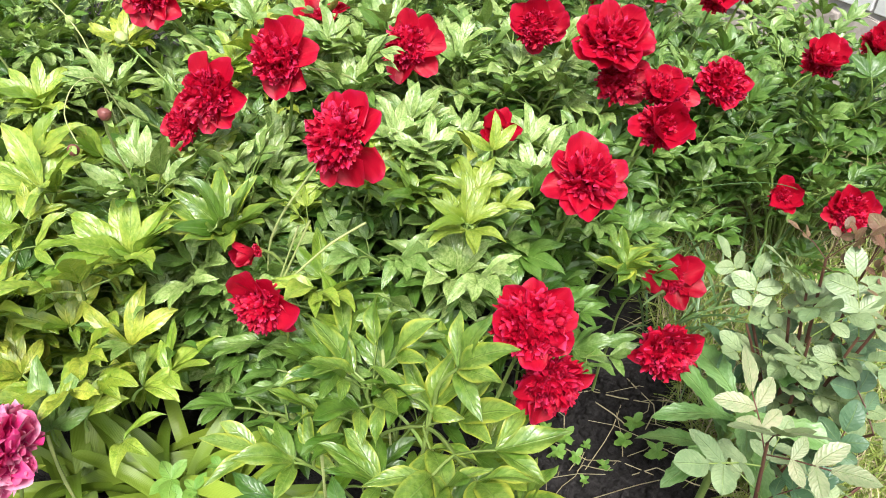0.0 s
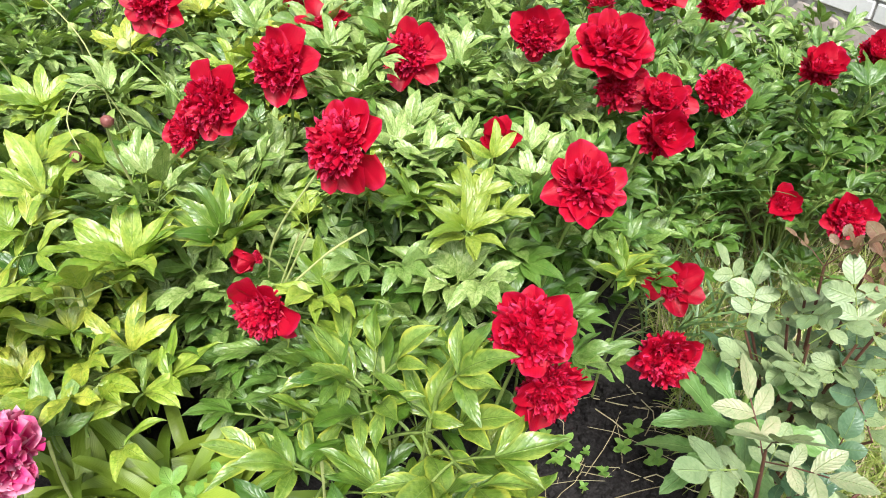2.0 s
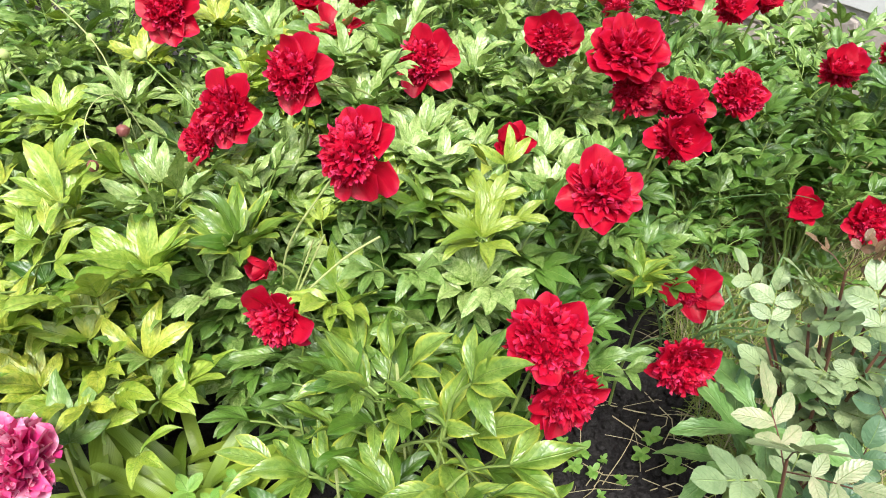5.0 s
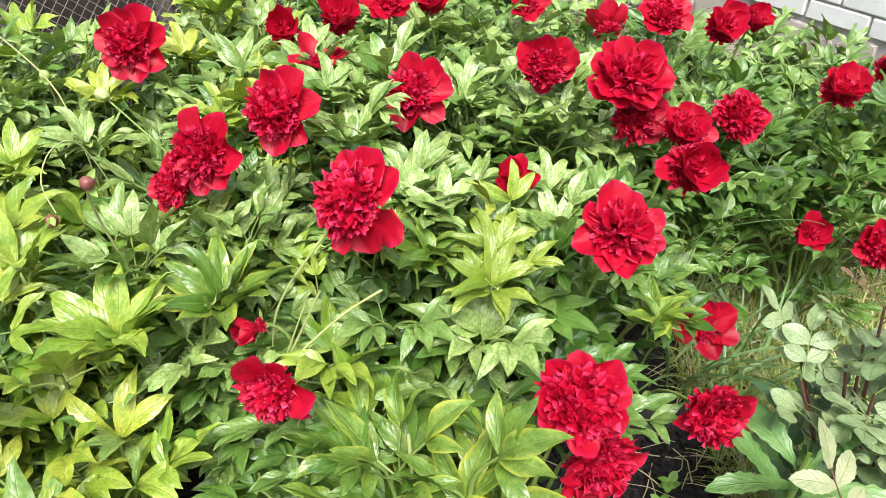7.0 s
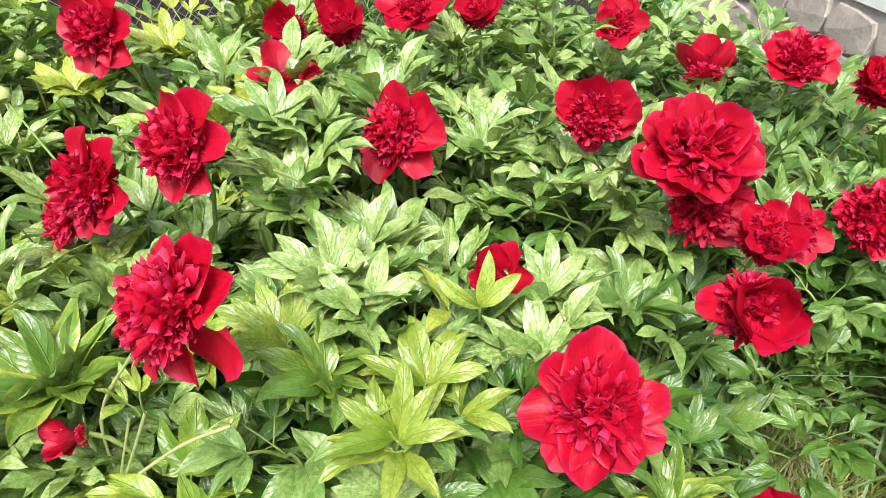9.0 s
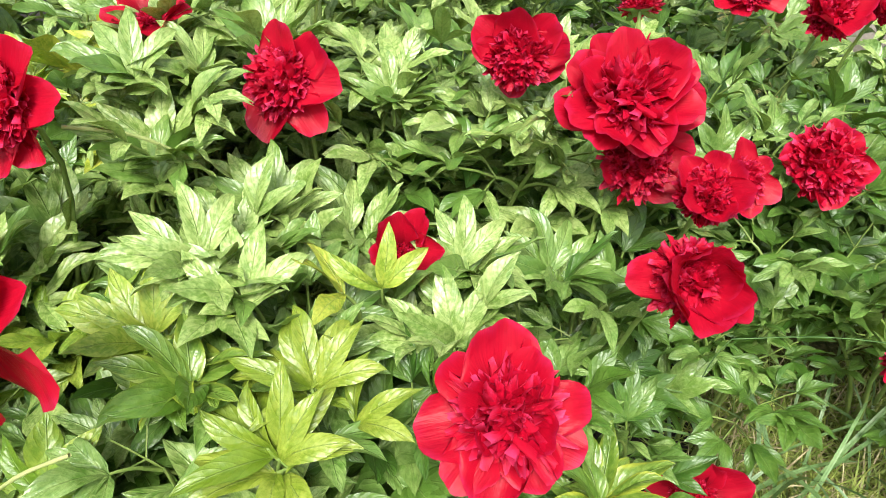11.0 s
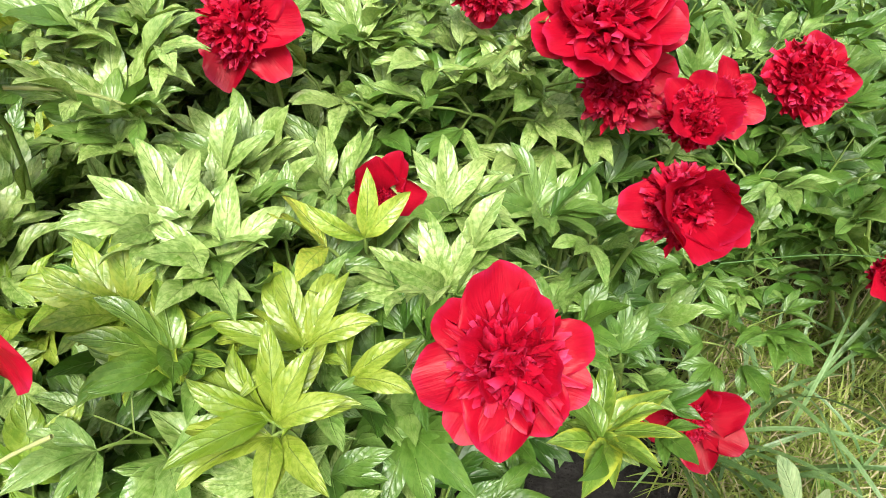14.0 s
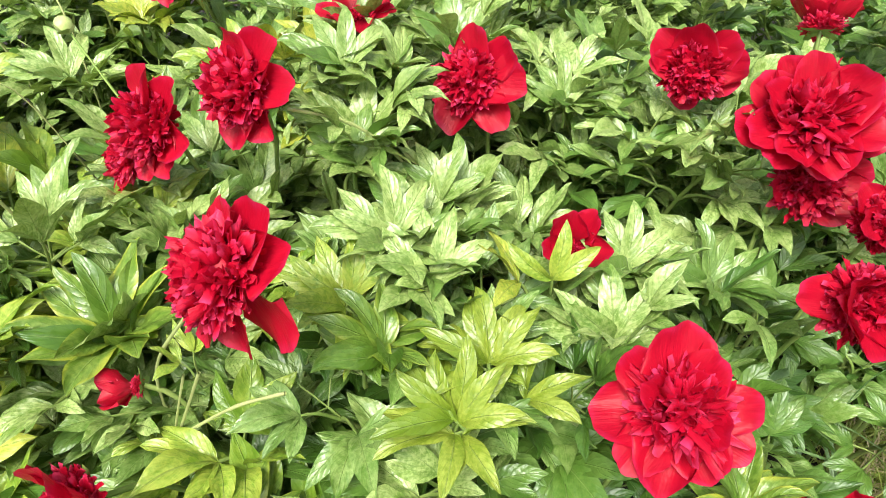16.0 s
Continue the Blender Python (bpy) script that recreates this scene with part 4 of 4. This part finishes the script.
# ---- strap-leaved plant in the foreground ----
def strap_plant(x, y, n, seed, label):
    rng = random.Random(seed)
    p = thing("daylily", (x, y, 0), label, "daylily", "daylilies at the edge of the bed")
    for k in range(n):
        a = k * 137.5 + rng.uniform(-15, 15)
        L, W = rng.uniform(0.32, 0.54), rng.uniform(0.024, 0.040)
        pts = blade(rng, L, W, rng.uniform(56, 84), rng.uniform(100, 210), 0.45, 0.03, 0.5, 16, 5, base_width=0.9, tip=0.45)
        part("leaf", Geo().sheet(pts).mesh("strap_leaf", [STRAP]), p, turn(a, 0, rng.uniform(-25, 25), (0.05 * math.cos(a), 0.05 * math.sin(a), 0)))


strap_plant(-0.47, 0.80, 28, 77, "flopped daylily clump with broad yellow-green strap leaves")
strap_plant(-0.68, 0.82, 20, 78, "daylily clump with bent lime-green strap leaves under the peonies")


# ---- rose bush ----
def rose_leaf(seed, mats, n=5, size=0.044, ratio=0.66, teeth=0.014):
    rng = random.Random(seed)
    g = Geo()
    L = 0.080
    g.tube([(0, 0, 0), (L * 0.5, 0, 0.008), (L, 0, 0.008)], 0.0011, 4, 1)
    for k in range(n):
        at = (L, 0, 0.008) if k == 0 else (L * (0.75 if k < 3 else 0.42), 0, 0.008)
        yaw = 0 if k == 0 else (62 if k % 2 else -62)
        s = size * (1.1 if k == 0 else 1.0 if k < 3 else 0.8) * rng.uniform(0.9, 1.1)
        g.sheet(blade(rng, s, s * ratio, rng.uniform(-4, 18), rng.uniform(0, 30), 0.16, 0.03, 0.50, 14, 5, teeth=teeth, base_width=0.2, tip=0.82), 0, turn(yaw + rng.uniform(-8, 8), 0, rng.uniform(-12, 12), at))
    return g.mesh("rose_leaf", mats)


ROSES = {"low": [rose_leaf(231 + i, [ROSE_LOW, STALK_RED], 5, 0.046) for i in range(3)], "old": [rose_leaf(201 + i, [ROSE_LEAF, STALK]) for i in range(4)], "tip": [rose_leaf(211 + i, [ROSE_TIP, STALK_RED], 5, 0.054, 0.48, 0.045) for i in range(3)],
         "red": [rose_leaf(221 + i, [ROSE_RED, STALK_RED], 3, 0.032) for i in range(2)]}


def rose_bush(x, y, ends, label):
    rng = random.Random(int(x * 1000))
    p = thing("rose_bush", (x, y, 0), label, "rose bush")
    for k, (ex, ey, ez, tip) in enumerate(ends):
        path = bezier((0.02 * math.cos(k * 2), 0.02 * math.sin(k * 2), -0.02), (0.2 * (ex - x), 0.2 * (ey - y), ez * 0.5), (0.7 * (ex - x), 0.7 * (ey - y), ez * 0.8), (ex - x, ey - y, ez), 14)
        part("cane", Geo().tube(path, np.linspace(0.0046, 0.0022, 14), 6).mesh("rose_cane", [STALK_RED]), p)
        n = 8 if tip == "tip" and ex < 0.5 else int(3 + ez * 6)
        for i in range(n):
            s = (0.62 if tip == "tip" else 0.30) + (0.38 if tip == "tip" else 0.70) * i / (n - 1)
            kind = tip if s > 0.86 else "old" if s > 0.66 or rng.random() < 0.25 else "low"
            q = path[min(13, int(round(s * 13)))]
            m = Matrix.Translation(q) @ turn(i * 137.5 + k * 80, -rng.uniform(0, 35) - (25 if s > 0.9 else 0), rng.uniform(-15, 15)) @ Matrix.Scale(rng.uniform(0.85, 1.2), 4)
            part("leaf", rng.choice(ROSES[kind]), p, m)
        for i in range(4 if tip == "red" else 0):
            m = Matrix.Translation(path[13 - i // 2]) @ turn(i * 105 + 40, -rng.uniform(25, 55), rng.uniform(-15, 15)) @ Matrix.Scale(rng.uniform(0.6, 0.85), 4)
            part("leaf", rng.choice(ROSES["red"]), p, m)
    return p


rose_bush(0.66, 0.84, [(0.63, 0.905, 0.59, "red"), (0.69, 0.89, 0.58, "red"), (0.53, 0.91, 0.50, "old"), (0.52, 0.87, 0.48, "old"), (0.59, 0.88, 0.50, "old"), (0.60, 0.82, 0.50, "old"),
                       (0.66, 0.80, 0.52, "old"), (0.62, 0.90, 0.52, "old"), (0.70, 0.72, 0.38, "low"), (0.62, 0.68, 0.33, "low"), (0.56, 0.78, 0.30, "low"), (0.73, 0.84, 0.56, "red")],
          "rose bush with grey-green leaves, red-brown canes and reddish shoot tips")
rose_bush(0.50, 0.60, [(0.440, 0.600, 0.53, "tip"), (0.62, 0.58, 0.40, "old"), (0.68, 0.66, 0.36, "old")], "young rose with pale pinkish-green shoot tips")


# ---- sow thistle ----
def thistle(x, y):
    rng = random.Random(9)
    p = thing("sow_thistle", (x, y, 0), "sow thistle with long toothed green leaves on a short stem", "weed")
    for k in range(13):
        L = rng.uniform(0.13, 0.19)
        pts = blade(rng, L, L * 0.24, rng.uniform(20, 50), rng.uniform(40, 80), 0.3, 0.09, 0.6, 19, 5, teeth=0.10, base_width=0.22, tip=0.85)
        part("leaf", Geo().sheet(pts).mesh("thistle_leaf", [THISTLE]), p, turn(k * 137.5 + 170, 0, 0, (0.01 * k / 10, 0, 0.25 + 0.012 * k)))
    part("stem", Geo().tube([(0, 0, -0.01), (0.005, 0, 0.22), (0.01, 0.005, 0.42)], [0.008, 0.007, 0.005], 7).mesh("thistle_stem", [STALK]), p)


thistle(0.500, 0.775)


# ---- seedlings on the soil ----
def seedling(x, y, size, seed, tall=0.0):
    rng = random.Random(seed)
    p = thing("seedling", (x, y, 0.0), "small bright green weed seedling growing in dark soil", "weed", "weed seedlings on the soil")
    h = tall or size * 1.1
    part("stem", Geo().tube([(0, 0, -0.012), (0.002, 0, h * 0.5), (0, 0.002, h)], 0.0014, 4).mesh("seedling_stem", [STALK]), p)
    for k in range(7):
        s = size * rng.uniform(0.55, 0.9)
        pts = blade(rng, s, s * 0.62, rng.uniform(5, 30), rng.uniform(10, 40), 0.2, 0.04, 0.45, 6, 3, base_width=0.2, tip=0.8)
        part("leaf", Geo().sheet(pts).mesh("seedling_leaf", [SEEDLING]), p, turn(k * 90 + (45 if k > 3 else 0) + rng.uniform(-15, 15), 0, 0, (0, 0, h * (0.5 if k < 3 else 1.0))))


rng = random.Random(21)
for x, y, s in ((0.26, 0.93, 0.030), (0.285, 0.965, 0.034), (0.30, 0.92, 0.026), (0.245, 0.99, 0.028), (0.36, 0.90, 0.024), (0.33, 0.955, 0.018), (0.20, 0.90, 0.016),
                (0.41, 0.96, 0.030), (0.225, 0.95, 0.02), (0.47, 0.92, 0.04), (0.44, 1.0, 0.036), (0.72, 1.10, 0.04), (0.80, 1.22, 0.035), (0.95, 1.30, 0.04), (1.05, 1.20, 0.045), (0.88, 1.05, 0.04), (0.68, 1.22, 0.03), (1.15, 1.38, 0.04), (-0.455, 0.735, 0.062), (-0.41, 0.715, 0.045), (-0.38, 0.76, 0.035), (-0.37, 0.70, 0.04), (-0.43, 0.69, 0.04), (0.31, 0.87, 0.016)):
    seedling(x, y, s, int(1000 * x + 77 * y), 0.24 if x < -0.3 else 0.0)


# ---- dry straw on the soil ----
rng = random.Random(33)
for k in range(24):
    x, y, a, L = rng.uniform(0.20, 0.52), rng.uniform(0.84, 1.16), rng.uniform(0, 180), rng.uniform(0.06, 0.22)
    d = Vector((math.cos(radians(a)), math.sin(radians(a)), 0)) * L / 2
    pts = [(-d.x, -d.y, 0.004), (-d.x * 0.3 + rng.uniform(-0.025, 0.025), -d.y * 0.3, 0.014), (d.x * 0.4, d.y * 0.4 + rng.uniform(-0.025, 0.025), 0.012), (d.x, d.y, 0.004)]
    s = new("straw", Geo().tube(pts, rng.uniform(0.0007, 0.0016), 4).mesh("straw", [STRAW]))
    s.location = (x, y, 0.008)
    tagged(s, "dry yellow straw lying on the soil", "straw", "straw on the soil")


# ---- clods of soil ----
def clods():
    rng = random.Random(61)
    bm = bmesh.new()
    for k in range(650):
        x, y, r = rng.uniform(0.14, 0.56), rng.uniform(0.80, 1.18), 0.003 + 0.010 * rng.random() ** 2.2
        made = bmesh.ops.create_icosphere(bm, subdivisions=1, radius=r, matrix=Matrix.Translation((x, y, 0.010 + 0.022 * noise.noise((x * 5, y * 5, 0)) + 0.018 * noise.noise((x * 17, y * 17, 3)))))
        for v in made["verts"]:
            v.co += Vector((rng.uniform(-0.25, 0.25), rng.uniform(-0.25, 0.25), rng.uniform(-0.3, 0.15))) * r
    return finish(bm, "soil_clods", [SOIL], True)


tagged(new("soil_clods", clods()), "loose dark clods of garden soil", "soil", kind="stuff")


# ---- grass: long blades beside the bed, short dry turf beyond ----
def grass_clump(x, y, n, length, spread, seed, label):
    rng = random.Random(seed)
    p = thing("grass_clump", (x, y, 0), label, "grass", "grass clumps beside the bed")
    for k in range(n):
        L = length * rng.uniform(0.5, 1.1)
        pts = blade(rng, L, rng.uniform(0.0045, 0.0095), rng.uniform(55, 85), rng.uniform(40, 130), 0.22, 0.0, 0.4, 12, 3, base_width=0.7, tip=0.5)
        part("blade", Geo().sheet(pts).mesh("grass_blade", [BLADE]), p, turn(rng.uniform(0, 360), 0, 0, (rng.uniform(-spread, spread), rng.uniform(-spread, spread), -0.01)))


grass_clump(0.66, 1.22, 10, 0.36, 0.07, 1, "tall blue-green couch grass clump")
grass_clump(0.70, 1.36, 18, 0.54, 0.09, 2, "tall blue-green couch grass clump")
grass_clump(0.58, 1.28, 13, 0.50, 0.05, 3, "tall blue-green couch grass clump")
grass_clump(0.95, 1.42, 18, 0.34, 0.10, 4, "couch grass clump under the peonies")
grass_clump(0.85, 1.14, 14, 0.28, 0.10, 5, "couch grass clump beside the rose")


def long_stalk():
    """A fallen seed stalk across the tops of the grass."""
    p = thing("grass_stalk", (0.55, 1.36, 0), "long pale bent grass stalk over the clumps", "grass")
    path = np.concatenate((bezier((0.0, 0.02, 0.0), (-0.01, 0.0, 0.2), (-0.02, -0.01, 0.38), (0.006, -0.012, 0.42), 8), bezier((0.03, -0.012, 0.425), (0.14, 0.0, 0.44), (0.24, 0.0, 0.44), (0.278, -0.018, 0.42), 8),
                           bezier((0.30, -0.03, 0.41), (0.34, -0.06, 0.39), (0.37, -0.09, 0.36), (0.393, -0.11, 0.33), 6)))
    part("stem", Geo().tube(path, 0.0009, 5).mesh("grass_stalk", [BLADE]), p)


def small_yellow_flower(x, y, z):
    p = thing("buttercup", (x, y, 0), "tiny yellow wild flower among the rose leaves", "flower")
    part("stem", Geo().tube([(0, 0, -0.01), (0.006, 0, z * 0.5), (0, 0, z)], 0.0010, 5).mesh("buttercup_stem", [STALK]), p)
    rng = random.Random(3)
    me = Geo().sheet(blade(rng, 0.010, 0.009, 25, -20, 0.2, 0.02, 0.6, 6, 5, base_width=0.3, tip=0.7)).mesh("petal", [YELLOW])
    for k in range(5):
        part("petal", me, p, turn(72 * k, 0, 0, (0, 0, z)))


long_stalk()
small_yellow_flower(0.83, 1.05, 0.27)


def turf():
    rng = random.Random(50)
    g = Geo()
    for k in range(22000):
        x, y = rng.uniform(0.55, 1.60), rng.uniform(0.70, 1.60)
        if x < 0.60 + 0.1 * noise.noise((x * 4, y * 4, 1)):
            continue
        L = rng.uniform(0.04, 0.15)
        flat = rng.random() < 0.5
        pts = blade(rng, L, rng.uniform(0.0014, 0.0034), rng.uniform(5, 25) if flat else rng.uniform(40, 85), rng.uniform(10, 90), 0.3, 0.0, 0.4, 5, 2, base_width=0.7, tip=0.5)
        g.sheet(pts, 0 if rng.random() < 0.74 else 1, turn(rng.uniform(0, 360), 0, 0, (x, y, rng.uniform(0, 0.012))))
    return g.mesh("turf", [TURF, STRAW])


tagged(new("turf", turf()), "short dry yellow-green turf and dead stalks", "grass", kind="stuff")


# ---- vine in the corner between fence and wall ----
def vine(x, y):
    rng = random.Random(60)
    p = thing("wild_vine", (x, y, 0), "dark green climbing vine with lobed leaves in the corner", "vine")
    meshes = []
    for k in range(4):
        g = Geo()
        for i, a in enumerate((0, 48, -48, 95, -95)):
            L = 0.07 * (1.1 if i == 0 else 0.9 if i < 3 else 0.65)
            g.sheet(blade(rng, L, L * 0.45, rng.uniform(0, 20), rng.uniform(20, 50), 0.2, 0.05, 0.5, 7, 3), 0, turn(a))
        meshes.append(g.mesh("vine_leaf", [VINE]))
    for k in range(7):
        ex, ez = rng.uniform(-0.35, 0.35), rng.uniform(0.7, 1.3)
        path = bezier((0, 0, -0.02), (ex * 0.2, 0, 0.4), (ex, -0.05, ez), (ex * 1.2, -0.25, ez * 0.6), 20)
        part("shoot", Geo().tube(path, 0.003, 5).mesh("vine_shoot", [STALK_RED]), p)
        for i in range(2, 20):
            for _ in range(2):
                m = Matrix.Translation(path[i]) @ turn(rng.uniform(180, 360), rng.uniform(10, 60), rng.uniform(-20, 20)) @ Matrix.Scale(rng.uniform(0.8, 1.3), 4)
                part("leaf", rng.choice(meshes), p, m)


vine(0.42, 3.25)

# ---- pieces of the house wall ----
rng = random.Random(70)
stone_meshes = []


def stone(lx, lz):
    """A rough many-sided plinth stone: uneven outline, low domed face."""
    n = 9
    out = []
    for k in range(n):
        a = 2 * math.pi * (k + rng.uniform(-0.22, 0.22)) / n
        q = max(abs(math.cos(a)), abs(math.sin(a))) ** 0.75
        r = rng.uniform(0.90, 1.06)
        r *= 1.06
        out.append((lx / 2 + r * lx / 2 * math.cos(a) / q, lz / 2 + r * lz / 2 * math.sin(a) / q))
    bm = bmesh.new()
    rings = []
    for f, d in ((1.0, 0.08), (0.985, 0.004), (0.93, 0.0)):
        rings.append([bm.verts.new((lx / 2 + (x - lx / 2) * f, d + rng.uniform(-0.004, 0.004), lz / 2 + (z - lz / 2) * f)) for x, z in out])
    for p, q in zip(rings, rings[1:]):
        for k in range(n):
            bm.faces.new((p[k], p[(k + 1) % n], q[(k + 1) % n], q[k]))
    mid = bm.verts.new((lx * rng.uniform(0.4, 0.6), -0.003, lz * rng.uniform(0.4, 0.6)))
    for k in range(n):
        bm.faces.new((rings[-1][k], rings[-1][(k + 1) % n], mid))
    bmesh.ops.recalc_face_normals(bm, faces=bm.faces[:])
    return bm


for k in range(8):
    lx = (0.24, 0.16, 0.20, 0.27, 0.18, 0.22, 0.15, 0.21)[k]
    stone_meshes.append((lx, finish(stone(lx, 0.165), "stone", [STONE])))
for row in range(2):
    s, k = 0.02 + 0.11 * row, row * 3
    while s < WALL_LEN - 0.36:
        lx, me = stone_meshes[k % 8]
        part("stone", me, house, house.matrix_basis.inverted() @ wall_matrix(s, rng.uniform(0.0, 0.007), 0.005 + row * 0.172))
        s, k = s + lx + 0.012, k + 1 + rng.randrange(3)
brick_meshes = [finish(block(0.250, 0.10, 0.066, rng, 0.0015, 0.004), "brick", [BRICK]) for _ in range(5)]
upper = []
for c in range(int((TOP - 0.1 - PLINTH) / COURSE)):
    for k in range(int(WALL_LEN / 0.262)):
        s, z = k * 0.262 + (0.131 if c % 2 else 0.0), PLINTH + c * COURSE
        if s + 0.25 > WALL_LEN:
            continue
        m = house.matrix_basis.inverted() @ wall_matrix(s, rng.uniform(-0.002, 0.002), z)
        if c < 11:
            part("brick", rng.choice(brick_meshes), house, m)
        else:
            upper.append(m)
bm = bmesh.new()
for m in upper:
    bmesh.ops.create_cube(bm, size=1.0, matrix=m @ Matrix.Translation((0.125, 0.05, 0.033)) @ Matrix.Diagonal((0.25, 0.1, 0.066, 1)))
rest = part("brickwork", finish(bm, "brickwork", [BRICK]), house)
tagged(rest, kind="stuff")
